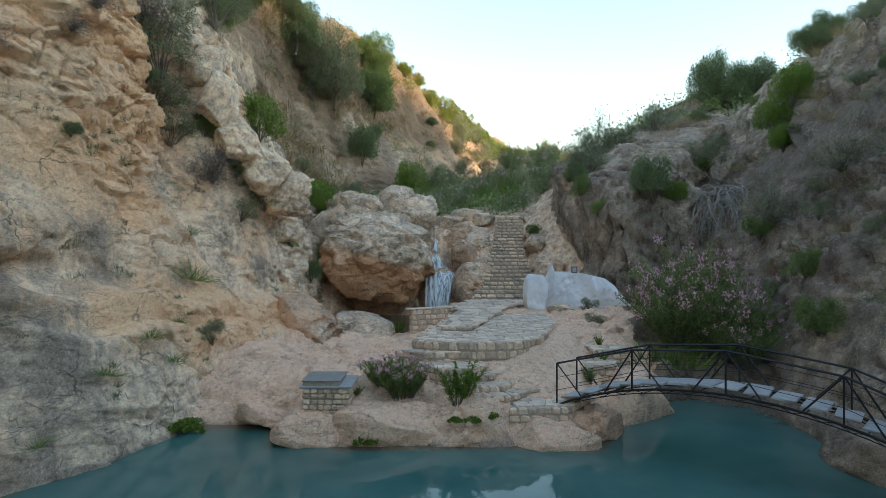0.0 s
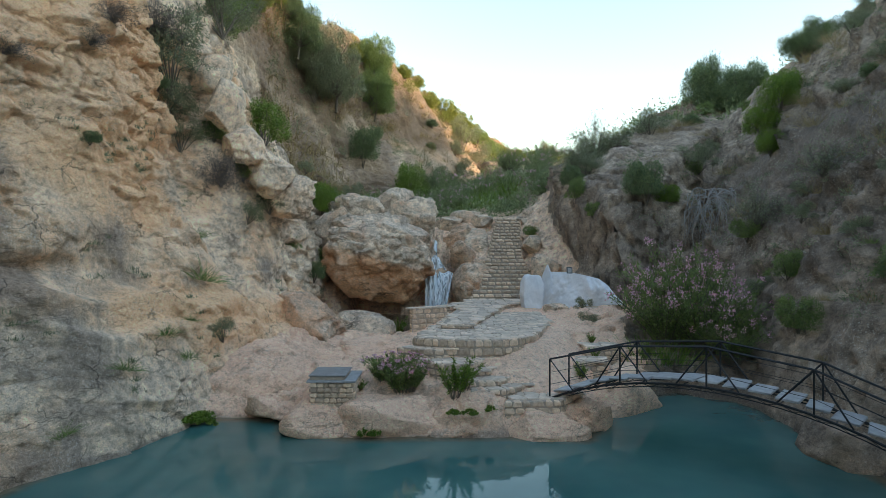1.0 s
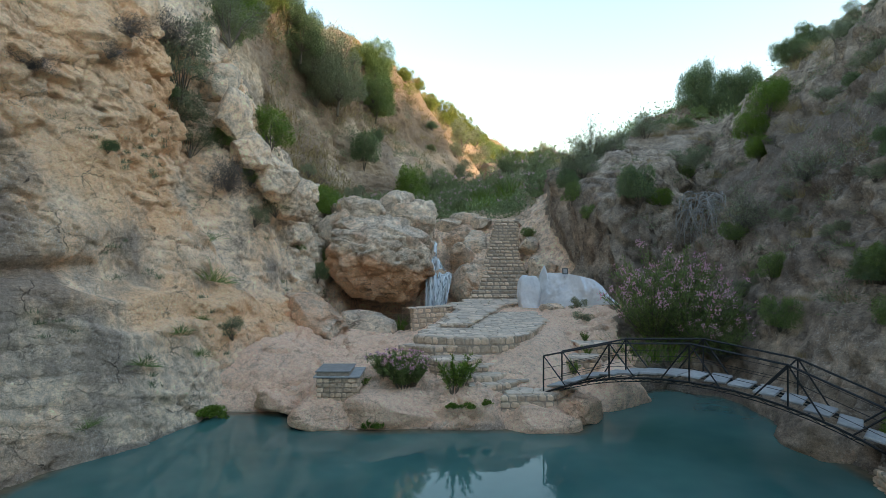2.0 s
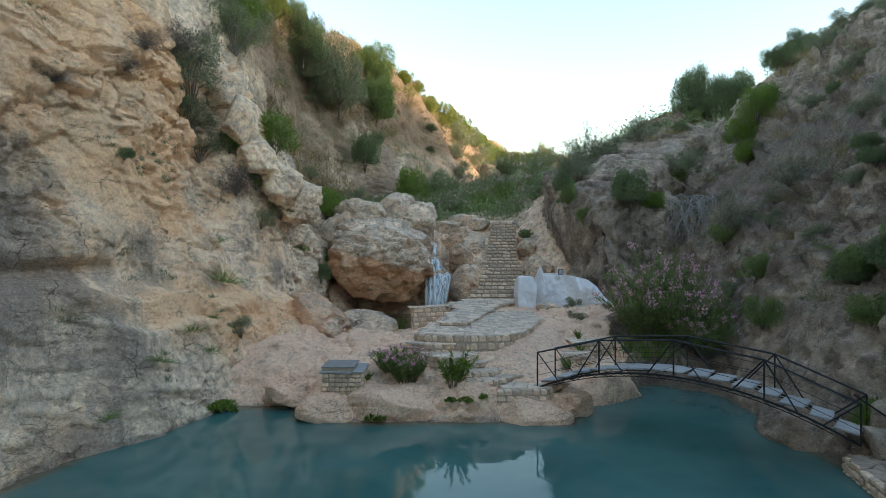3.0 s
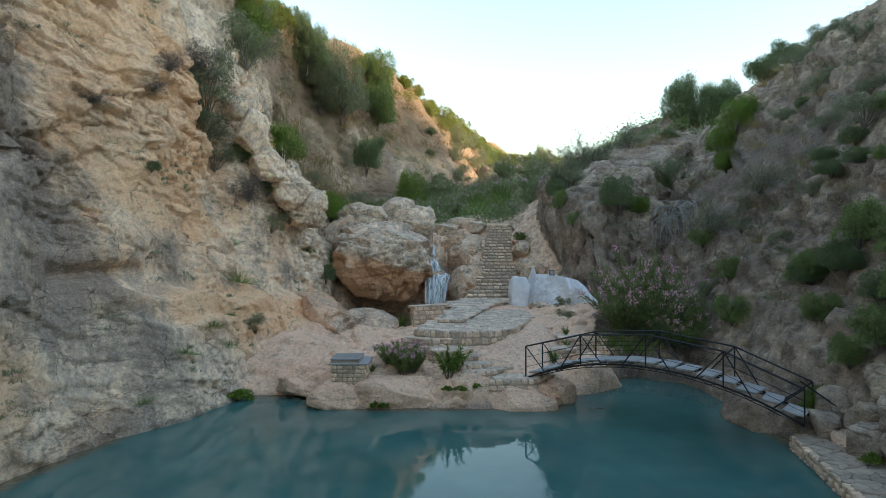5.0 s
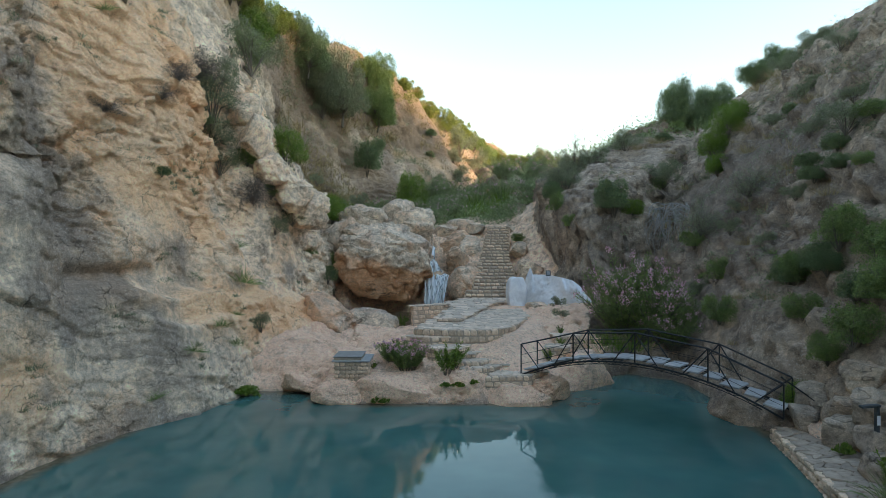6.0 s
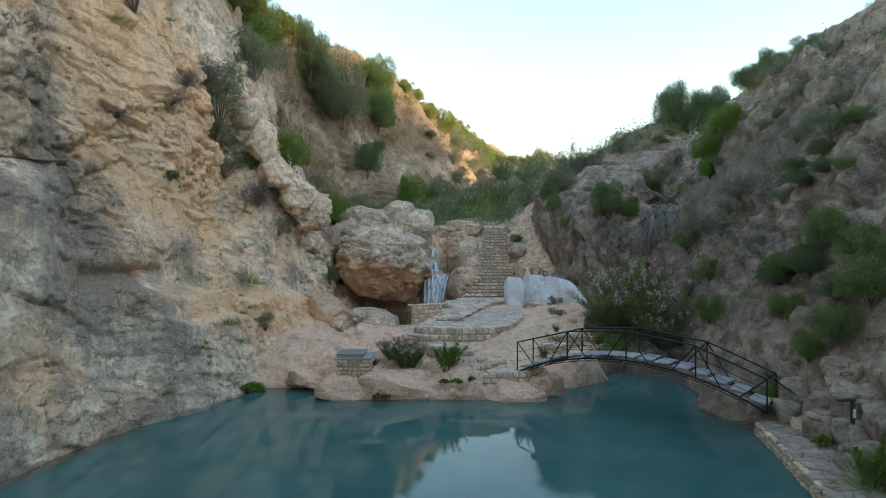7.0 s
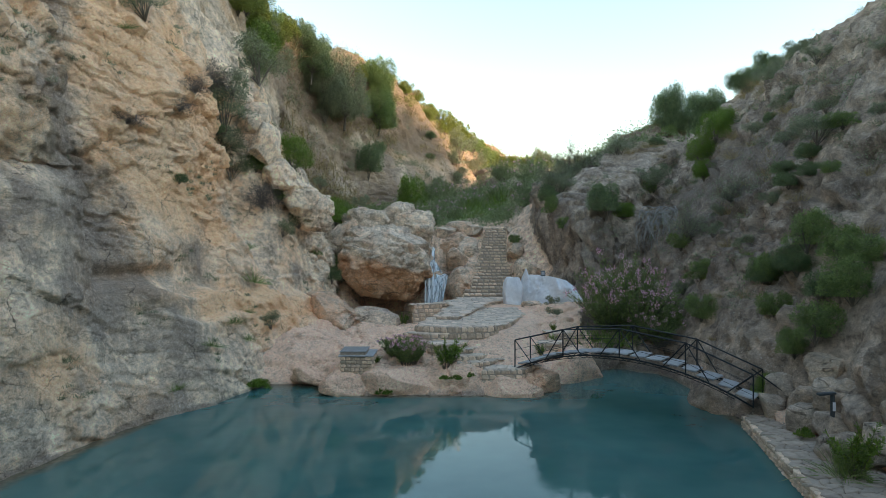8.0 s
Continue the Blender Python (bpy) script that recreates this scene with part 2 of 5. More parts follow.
# ---- mesh helpers ----
def part(name, bm, material, parent=None, label=""):
    """Links a bmesh as one mesh object, under a thing or part where one is given."""
    me = bpy.data.meshes.new(name)
    bm.to_mesh(me)
    bm.free()
    return put(name, me, material, parent, label)


def put(name, me, material, parent=None, label=""):
    if material and not me.materials:
        me.materials.append(material)
    ob = new(name, me)
    if parent:
        ob.parent = parent
    if label:
        tagged(ob, label)
    return ob


def sheet_mesh(name, P, attrs=None):
    """A smooth mesh from a grid of points (rows, columns, 3), with named values at its points."""
    r, c = P.shape[:2]
    k = np.arange(r * c).reshape(r, c)
    quads = np.stack([k[:-1, :-1], k[:-1, 1:], k[1:, 1:], k[1:, :-1]], -1).reshape(-1, 4)
    me = bpy.data.meshes.new(name)
    me.vertices.add(r * c)
    me.vertices.foreach_set("co", P.reshape(-1))
    me.loops.add(len(quads) * 4)
    me.loops.foreach_set("vertex_index", quads.reshape(-1).astype(np.int32))
    me.polygons.add(len(quads))
    me.polygons.foreach_set("loop_start", np.arange(0, len(quads) * 4, 4, dtype=np.int32))
    me.polygons.foreach_set("use_smooth", np.ones(len(quads), bool))
    for key, v in (attrs or {}).items():
        a = me.attributes.new(key, "FLOAT", "POINT")
        a.data.foreach_set("value", np.ascontiguousarray(v.reshape(-1), dtype=np.float32))
    me.update(calc_edges=True)
    return me


def grid_normals(P):
    du = np.gradient(P, axis=0)
    dv = np.gradient(P, axis=1)
    n = np.cross(du, dv)
    return n / (np.linalg.norm(n, axis=2, keepdims=True) + 1e-9)


def box(bm, size, m=Matrix(), bevel=0.0):
    v = bmesh.ops.create_cube(bm, size=1, matrix=m @ Matrix.Diagonal((*size, 1)))["verts"]
    if bevel:
        bmesh.ops.bevel(bm, geom=list({e for q in v for e in q.link_edges}), offset=bevel, segments=1, affect="EDGES")
    return v


def bar(bm, a, b, r=0.02, sides=6, r2=None):
    """A round bar from a to b."""
    a, b = Vector(a), Vector(b)
    m = Matrix.Translation((a + b) / 2) @ (b - a).to_track_quat("Z", "Y").to_matrix().to_4x4()
    bmesh.ops.create_cone(bm, cap_ends=True, segments=sides, radius1=r, radius2=r if r2 is None else r2, depth=(b - a).length, matrix=m)


def tube(bm, pts, radii, sides=5):
    """One unbroken tapering tube through the points."""
    rings = []
    for k, (p, r) in enumerate(zip(pts, radii)):
        d = (pts[min(k + 1, len(pts) - 1)] - pts[max(k - 1, 0)]).normalized()
        a = d.orthogonal().normalized() if k == 0 else (a - d * a.dot(d)).normalized()
        b = d.cross(a)
        rings.append([bm.verts.new(p + (a * math.cos(6.2832 * i / sides) + b * math.sin(6.2832 * i / sides)) * r) for i in range(sides)])
    for A, B in zip(rings, rings[1:]):
        for i in range(sides):
            f = bm.faces.new((A[i], A[(i + 1) % sides], B[(i + 1) % sides], B[i]))
            f.smooth = True
    bm.faces.new(rings[0][::-1])
    bm.faces.new(rings[-1])


def relief(P, big=0.5, block=0.25, strata=0.1, small=0.06, dip=0.12, seed=0):
    """Rock relief in metres at the points P: swells, flat-faced blocks with open joints, bedding notches and grain."""
    w = P + 0.26 * np.stack([fbm(P * 0.8 + 9, 4, seed + 40), fbm(P * 0.8 + 31, 4, seed + 41), fbm(P * 0.8 + 57, 4, seed + 42)], 1)
    w[:, 2] += dip * w[:, 1]
    d = big * fbm(P / 3.2, 4, seed + 1)
    if block:
        worn = step01(-0.5, 0.3, fbm(P / 3.0 + 21, 3, seed + 6))
        for size, flat, rise, tilted, gap, width in ((2.4, 0.62, 0.9, 0.7, 0.34, 0.03), (0.9, 0.62, 0.5, 0.5, 0.2, 0.045), (0.36, 0.7, 0.2, 0.22, 0.06, 0.09)):
            d1, d2, rnd, tilt = worley(w / np.array((size, size, size * flat)), seed + 2 + int(size * 10))
            d += block * worn * ((rnd - 0.5) * rise + tilted * tilt - gap * np.exp(-((d2 - d1) / width) ** 2))
    if strata:
        s = w[:, 2] / 0.62 + 0.5 * fbm(P / 4.0 + 3, 2, seed + 12)
        f = s - np.floor(s)
        k = step01(-0.25, 0.35, fbm(P / 2.2 + 70, 3, seed + 5))
        d += strata * k * (step01(0.0, 0.08, f) - f * 1.1 - 1.6 * np.exp(-((f - 0.98) / 0.04) ** 2))
    r = 1 - np.abs(fbm(P / 0.7 + 13, 4, seed + 9, 0.6)) * 2.2
    d += small * (0.8 * fbm(P / 0.3, 4, seed + 8, 0.7) - 0.7 * np.clip(r - 0.72, 0, 1) * 3)
    return d


# ---- the canyon's plan ----
# Cliff along one side: x at stations along y and at heights z.
CLIFF_Z = (-2, 2, 5, 8, 12, 17, 27)
CLIFF_X = {
    -16: (-9.6, -10.0, -10.4, -11.0, -11.8, -13, -18),
    6: (-9.0, -9.5, -10.0, -11.0, -11.8, -13, -17),
    11: (-7.7, -8.9, -9.5, -10.6, -11.3, -12.5, -17),
    15: (-6.7, -8.4, -8.8, -9.5, -10.3, -12, -17),
    19: (-5.9, -7.4, -8.2, -9.3, -9.4, -11.5, -17),
    24: (-5.3, -6.3, -7.0, -7.3, -8.9, -11, -16),
    29: (-6.0, -6.2, -6.6, -7.5, -9.6, -11.2, -13),
    34: (-6.4, -6.2, -6.4, -7.8, -11.4, -12.4, -13.6),
    42: (-6.4, -6.0, -6.4, -8.6, -11.9, -12.6, -13.2),
    50: (-3.0, -3.4, -4.4, -6.4, -9.6, -10.8, -12.2),
    57: (1.0, 0.0, -0.8, -2.2, -4.8, -8.2, -10.0),
    66: (6, 5, 4, 2.5, -0.5, -5.5, -8.5),
    77: (10, 9, 8, 7, 5, 1.0, -5),
    95: (15, 14, 13, 12, 10, 6, -3),
    128: (34, 33, 31, 29, 26, 22, 12),
}


def cliff_x(y, z):
    ys = np.array(list(CLIFF_X))
    cols = np.array(list(CLIFF_X.values()), float)
    at = np.stack([np.interp(y, ys, cols[:, k]) for k in range(len(CLIFF_Z))], -1)
    i = np.clip(np.searchsorted(CLIFF_Z, z) - 1, 0, len(CLIFF_Z) - 2)
    zz = np.array(CLIFF_Z, float)
    f = np.clip((z - zz[i]) / (zz[i + 1] - zz[i]), 0, 1)
    a = np.take_along_axis(at, i[..., None], -1)[..., 0]
    b = np.take_along_axis(at, i[..., None] + 1, -1)[..., 0]
    return a + (b - a) * f


# The pool's shore, from the cliff round the rock landing to the quay.
SHORE = [(-9.5, 15.6), (-6.6, 15.6), (-4.2, 15.9), (-3.75, 14.5), (-2.2, 14.05), (1.4, 14.2), (3.3, 13.95), (4.3, 15.8), (5.8, 18.2),
         (7.4, 18.9), (9.0, 17.6), (9.2, 15.0), (8.9, 13.2), (8.75, 11.2), (9.0, 6.0), (7.6, 0.0), (6.5, -16.0), (6.5, -90.0)]


def shore_distance(x, y):
    """Metres inland (positive) or into the pool (negative)."""
    best = np.full(x.shape, 1e9)
    inside = np.zeros(x.shape, bool)
    ring = SHORE + [(-24, -90.0), (-24, 15.6)]
    for (x0, y0), (x1, y1) in zip(ring, ring[1:] + ring[:1]):
        cross = ((y0 > y) != (y1 > y))
        xs = x0 + (y - y0) * (x1 - x0) / (y1 - y0 if y1 != y0 else 1e-9)
        inside ^= cross & (x < xs)
    for (x0, y0), (x1, y1) in zip(SHORE, SHORE[1:]):
        dx, dy = x1 - x0, y1 - y0
        t = np.clip(((x - x0) * dx + (y - y0) * dy) / (dx * dx + dy * dy), 0, 1)
        best = np.minimum(best, np.hypot(x - x0 - t * dx, y - y0 - t * dy))
    return np.where(inside, -best, best)


def smax(a, b, k=0.6):
    h = np.clip(0.5 + 0.5 * (a - b) / k, 0, 1)
    return b + (a - b) * h + k * h * (1 - h)


def hill_z(x, y):
    """The stony hillside opposite the cliff, with its spur beside the stairs."""
    fx = np.interp(y, (-16, 0, 6, 10, 14, 18, 26, 34, 45, 60, 130), (7.6, 8.4, 9.3, 9.5, 9.0, 9.1, 9.3, 10.3, 12.8, 19, 52))
    d = x - fx
    crest = np.interp(y, (-16, 30, 45, 70), (19.0, 17.2, 15.5, 14.0))
    z = 0.5 + np.interp(d, (-8, -0.6, 0, 1.2, 6.8, 13, 30), (-14, -1.6, 0, 2.6, 12.3, 17.0, 21))
    z = np.minimum(z, crest + 0.12 * d)
    z = z + np.where(y < 48, 0.36, 0.0) * np.clip(x - 27, 0, 55) * (1 - step01(38, 48, y))
    front = 24.2 + np.clip(x - 9.3, 0, None) * 1.3
    spur = np.interp(y - front, (-1.2, 0, 2.6, 10, 14, 22), (-3, 2.5, 7.2, 9.6, 9.8, 7.4)) + np.where(x > 8, 0.55, 0.42) * np.minimum(x - 8, 12)
    edge = np.interp(y, (22, 28, 34, 42), (7.6, 7.2, 6.6, 7.2))
    spur = spur - np.maximum(0, edge - x) * 5.5
    # Unseen rise far behind the camera, added to block the low horizon glow.
    z = smax(z, -62 - y, 0.8)
    return smax(z, spur, 0.8)


def floor_z(x, y):
    """The rock landing, its terraces and the valley behind."""
    low = np.interp(y, (14, 15, 16, 17.5, 22, 26, 30, 36, 60, 90, 124, 135), (0.75, 1.0, 1.2, 1.2, 1.1, 1.1, 1.0, 6.0, 10.0, 15, 21.8, 23.5))
    high = np.interp(y, (14, 15.3, 16.4, 17.2, 22, 28.7, 36.5, 60, 90, 124, 135), (0.65, 0.85, 1.35, 1.8, 1.95, 1.95, 6.3, 10.0, 15, 21.8, 23.5))
    side = step01(-1.6, 0.4, x - 0.05 * (y - 17) - 1.6 * step01(28, 31, y))
    z = low + (high - low) * side
    z += 0.5 * blob(x, y, -5.6, 20.5, 1.0, 3.0) + 0.3 * blob(x, y, -4.6, 17.6, 1.1, 1.0)
    cave = step01(-5.6, -4.6, x) * (1 - step01(0.5, 1.3, x))
    z = z + cave * step01(26.0, 27.5, y) * (np.interp(y, (27, 33.5, 35.2, 37), (0.3, 0.3, 5.6, 6.0)) - z) * (y < 37)
    z -= 0.45 * step01(1.6, 2.0, x) * (1 - step01(4.5, 5.0, x)) * step01(28.3, 29, y) * (1 - step01(36.2, 37, y))
    z += step01(4.6, 7.0, x) * step01(27, 30, y) * 1.5
    return z


def ground_z(x, y):
    sd = shore_distance(x, y)
    rise = np.interp(sd, (-6, -1.5, -0.25, 0.0, 0.35, 0.9, 2.0), (-3.2, -2.0, -0.5, -0.04, 0.5, 0.85, 1.0))
    f = floor_z(x, y)
    z = np.where(sd >= 2.0, f, np.where(sd <= 0, rise, np.minimum(f, rise + (f - 1.0) * np.clip(sd / 2, 0, 1))))
    return smax(z, np.where((sd < -0.3) & (y > -55), -4.0, hill_z(x, y)), 0.35)


def spaced(*stretches):
    """Coordinates with their own step on each stretch: (start, end, step), ..."""
    out = []
    for a, b, s in stretches:
        out += list(np.linspace(a, b, max(2, int(round((b - a) / s)) + 1)))[:-1]
    return np.array(out + [stretches[-1][1]])


def build_cliff():
    ys = spaced((-90, -16, 1.0), (-16, 4, 0.16), (4, 8, 0.09), (8, 22, 0.06), (22, 27, 0.075), (27, 45, 0.12), (45, 75, 0.25), (75, 130, 0.6))
    zs = spaced((-1.6, 0.0, 0.2), (0, 13, 0.06), (13, 27, 0.16))
    Z, Y = np.meshgrid(zs, ys)
    top = np.interp(Y, (-16, 20, 28, 36, 45, 60, 70), (18, 18, 19.5, 21.4, 22.6, 25.5, 27)) + 0.9 * fbm(np.stack([Y / 3, Y * 0, Y * 0 + 4], -1).reshape(-1, 3), 3, 16).reshape(Y.shape)
    over = np.clip(Z - top, 0, None)
    Z = np.minimum(Z, top + over * 0.08)
    X = cliff_x(Y, Z) - over * 2.2
    # hanging buttress, hollows and ledges of the near face
    X += 0.9 * blob(Y, Z, 9.5, 9.5, 2.2, 3.0) - 0.8 * blob(Y, Z, 11.6, 7.0, 0.9, 5.0) - 0.7 * blob(Y, Z, 9.0, 7.2, 1.5, 0.45)
    X += 0.7 * blob(Y, Z, 15.5, 9.5, 2.4, 2.6) + 0.5 * blob(Y, Z, 18.5, 3.6, 2.2, 1.6)
    X -= 0.55 * blob(Y, Z, 12.8, 4.1, 1.8, 0.3) + 1.1 * blob(Y, Z, 20.8, 8.5, 0.9, 5.0)
    ledge = np.interp(Y, (9, 12, 24, 27), (3.9, 3.7, 2.5, 2.4)) + 0.25 * np.sin(Y * 1.7) * 0.6
    X += 0.75 * step01(0.22, -0.1, Z - ledge) * step01(10.5, 12.5, Y) * (1 - step01(24, 26, Y))
    X += 0.35 * step01(0.15, -0.05, Z - ledge + 0.9) * step01(12, 13.5, Y) * (1 - step01(22, 24, Y))
    P = np.stack([X, Y, Z], -1)
    n = -grid_normals(P)
    n = np.where(n[..., :1] < 0, -n, n)
    q = P.reshape(-1, 3)
    far = step01(26, 60, q[:, 1])
    wall = step01(29, 33, q[:, 1]) * (1 - step01(56, 66, q[:, 1]))
    polished = step01(6.4, 4.2, q[:, 2] + 1.2 * fbm(q / 3, 3, 19)) * (1 - step01(24, 28, q[:, 1]))
    rugged = 1 - 0.62 * polished
    d = (1 - 0.68 * polished) * relief(q, 0.5, 0.0, 0.0, 0.0, seed=3) + rugged * relief(q, 0.0, 0.42, 0.06, 0.09, dip=0.16, seed=5) + far * 1.3 * fbm(q / 6, 4, 77)
    P = P + n * d.reshape(*X.shape, 1)
    wn_ = fbm(q / 2.2 + 5, 4, 21)
    # Ochre rock; the strongest blob also paints reflected glow onto the upper buttress.
    warm = np.clip(1.7 * blob(q[:, 1], q[:, 2], 16.5, 9.5, 4.6, 4.2)  + 0.4 * blob(q[:, 1], q[:, 2], 7.0, 2.0, 2.2, 3.5) + 0.45 * blob(q[:, 1], q[:, 2], 15, 2.2, 7, 1.6) + 0.5 * far
                   + 0.55 * blob(q[:, 1], q[:, 2], 26, 12, 7, 4) + 0.25 * blob(q[:, 1], q[:, 2], 7.5, 10.5, 1.8, 3) + 1.5 * wn_ - 0.22 + 0.12 * polished - 0.5 * wall
                   + 0.7 * np.exp(-((q[:, 2] - ledge.reshape(-1) + 0.35) / 0.6) ** 2) * step01(11, 13, q[:, 1]) * (1 - far), 0, 1)
    # Darker by position; cleared on the upper buttress to paint in its glow.
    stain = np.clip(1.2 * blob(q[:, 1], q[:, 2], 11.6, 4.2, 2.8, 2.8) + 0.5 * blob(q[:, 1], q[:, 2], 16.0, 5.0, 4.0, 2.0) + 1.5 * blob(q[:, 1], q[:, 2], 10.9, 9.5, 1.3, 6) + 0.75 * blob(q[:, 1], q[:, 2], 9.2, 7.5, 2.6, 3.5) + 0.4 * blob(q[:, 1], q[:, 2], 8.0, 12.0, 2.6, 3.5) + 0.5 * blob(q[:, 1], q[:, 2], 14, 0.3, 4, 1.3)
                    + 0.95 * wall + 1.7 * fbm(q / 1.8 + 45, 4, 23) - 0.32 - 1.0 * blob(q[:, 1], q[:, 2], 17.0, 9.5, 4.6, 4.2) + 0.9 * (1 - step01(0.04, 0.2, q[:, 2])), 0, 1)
    soil = np.clip((0.3 * step01(26, 31, q[:, 1]) * step01(9.5, 7.5, q[:, 2]) + 0.9 * step01(34, 44, q[:, 1]) * (1 - 0.55 * blob(q[:, 1], q[:, 2], 40, 17, 5, 4))) * (0.75 + 0.8 * fbm(q / 4, 3, 29)) + 0.5 * step01(15, 18, q[:, 2]), 0, 1)
    Q = np.pad(P, ((1, 1), (1, 2), (0, 0)), mode="edge")  # the rock behind the face, closed at its back, ends and foot
    Q[:, 0, 2] = -9.0
    Q[:, -2:, 0] = -75.0
    Q[:, -1, 2] = -9.0
    Q[0, :, 0] = Q[-1, :, 0] = -75.0
    fields = {k: np.pad(v.reshape(X.shape), ((1, 1), (1, 2)), mode="edge")[:, ::-1] for k, v in (("warm", warm), ("stain", stain), ("soil", soil))}
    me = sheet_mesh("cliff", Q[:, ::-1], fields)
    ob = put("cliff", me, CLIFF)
    return tagged(ob, "tall weathered limestone cliff, grey streaked and ochre, over the pool", "cliff", kind="structure"), P


def build_ground():
    xs = spaced((-9, -6, 0.2), (-6, 9, 0.075), (9, 16, 0.085), (16, 24, 0.2), (24, 96, 1.2))
    ys = spaced((-90, -16, 1.2), (-16, 3, 0.25), (3, 12, 0.1), (12, 30, 0.075), (30, 42, 0.11), (42, 60, 0.3), (60, 136, 0.9))
    X, Y = np.meshgrid(xs, ys)
    Z = ground_z(X, Y)
    P = np.stack([X, Y, Z], -1)
    n = grid_normals(P)
    n = np.where(n[..., 2:] < 0, -n, n)
    q = P.reshape(-1, 3)
    sd = shore_distance(q[:, 0], q[:, 1])
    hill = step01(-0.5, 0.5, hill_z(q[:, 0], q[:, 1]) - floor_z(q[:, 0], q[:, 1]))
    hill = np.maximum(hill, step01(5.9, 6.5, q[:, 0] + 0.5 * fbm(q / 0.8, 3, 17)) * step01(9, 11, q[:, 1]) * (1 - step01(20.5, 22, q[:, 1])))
    paved = step01(-0.6, 0.3, q[:, 0]) * step01(15.6, 16.4, q[:, 1]) * (1 - step01(28.5, 29.5, q[:, 1])) * (1 - step01(3.8, 4.6, q[:, 0])) * (1 - hill)
    rough = (0.5 + 0.4 * hill + 0.25 * np.exp(-((sd - 0.5) / 0.7) ** 2) * (1 - hill)) * (1 - 0.9 * paved) * step01(-0.6, 0.6, sd)
    d = rough * (relief(q, 0.7, 0.55, 0.16, 0.11, dip=-0.15, seed=11)) + 0.05 * (1 - paved) * fbm(q / 0.7, 3, 14)
    d += step01(40, 70, q[:, 1]) * 1.2 * fbm(q / 7, 3, 15)
    P = P + n * d.reshape(*X.shape, 1)
    warm = np.clip(1.0 * (1 - hill) * (1 - step01(26.5, 30, q[:, 1])) + 0.12 * hill * (fbm(q / 2.5, 3, 31) > 0.25) + (0.6 * fbm(q / 1.7, 4, 32) - 0.2) * (1 - 0.6 * hill), 0, 1)
    stain = np.clip(hill * (0.35 + 0.8 * fbm(q / 2.2, 4, 33) + 0.9 * np.exp(-((q[:, 1] - 21) / 4.5) ** 2 - ((q[:, 2] - 7.5) / 3.2) ** 2)) * (1 - 0.6 * step01(9, 14, q[:, 2])) + 0.45 * (1 - hill) * np.clip(0.2 + 1.5 * fbm(q / 1.4 + 8, 4, 38), 0, 1) + 0.8 * (1 - step01(0.02, 0.22, q[:, 2])), 0, 1)
    soil = np.clip(hill * step01(7, 15, q[:, 2]) * (0.12 + 0.8 * fbm(q / 3, 3, 34)) + step01(36, 44, q[:, 1]), 0, 1)
    Q = np.pad(P, ((1, 1), (1, 1), (0, 0)), mode="edge")  # closed down to the bedrock on all sides
    Q[0, :, 2] = Q[-1, :, 2] = Q[:, 0, 2] = Q[:, -1, 2] = -9.0
    me = sheet_mesh("ground", Q, {k: np.pad(v.reshape(X.shape), 1, mode="edge") for k, v in (("warm", warm), ("stain", stain), ("soil", soil))})
    ob = put("ground", me, GROUND)
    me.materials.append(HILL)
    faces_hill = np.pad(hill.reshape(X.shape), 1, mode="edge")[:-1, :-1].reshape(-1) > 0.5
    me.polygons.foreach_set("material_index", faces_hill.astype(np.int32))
    return tagged(ob, "bare rock landing, stony hillside and valley floor of pale limestone", "ground", kind="structure"), P


def tree_of(P):
    from_ = P.reshape(-1, 3)
    r, c = P.shape[:2]
    k = np.arange(r * c).reshape(r, c)
    quads = np.stack([k[:-1, :-1], k[:-1, 1:], k[1:, 1:], k[1:, :-1]], -1).reshape(-1, 4)
    return BVHTree.FromPolygons(from_.tolist(), quads.tolist())


CLIFF_OB, CLIFF_P = build_cliff()
GROUND_OB, GROUND_P = build_ground()


def build_bedrock():
    bm = bmesh.new()
    # Unseen slab, added so that no sky light leaks in under the terrain sheets.
    box(bm, (190, 240, 1.0), pose(10, 20, -9.3))
    return tagged(part("bedrock", bm, GROUND), "unseen rock slab under the canyon, added to stop light leaking from below", "ground", kind="structure")


build_bedrock()


def build_water():
    me_obs = []
    for name, x0, x1, y0, y1, z, lab in (("pool", -12, 12, -80, 20, 0.0, "still turquoise pool reflecting the sky and the rocks"),
                                         ("cave_pool", -6, 1.5, 24, 37, 0.92, "small dark pool under the overhanging boulder")):
        xs, ys = np.linspace(x0, x1, 220), spaced((y0, y0 + 1, 1), (y0 + 1, y1, 0.12)) if y0 > 0 else spaced((y0, -8, 2.0), (-8, y1, 0.09))
        X, Y = np.meshgrid(xs, ys)
        me = sheet_mesh(name, np.stack([X, Y, np.full(X.shape, z)], -1), {"depth": np.clip(np.minimum(-shore_distance(X, Y), X - cliff_x(Y, np.zeros(X.shape)) - 0.1) / 1.4, 0, 1)})
        me_obs.append(tagged(put(name, me, WATER), lab, "water", kind="structure"))
    return me_obs


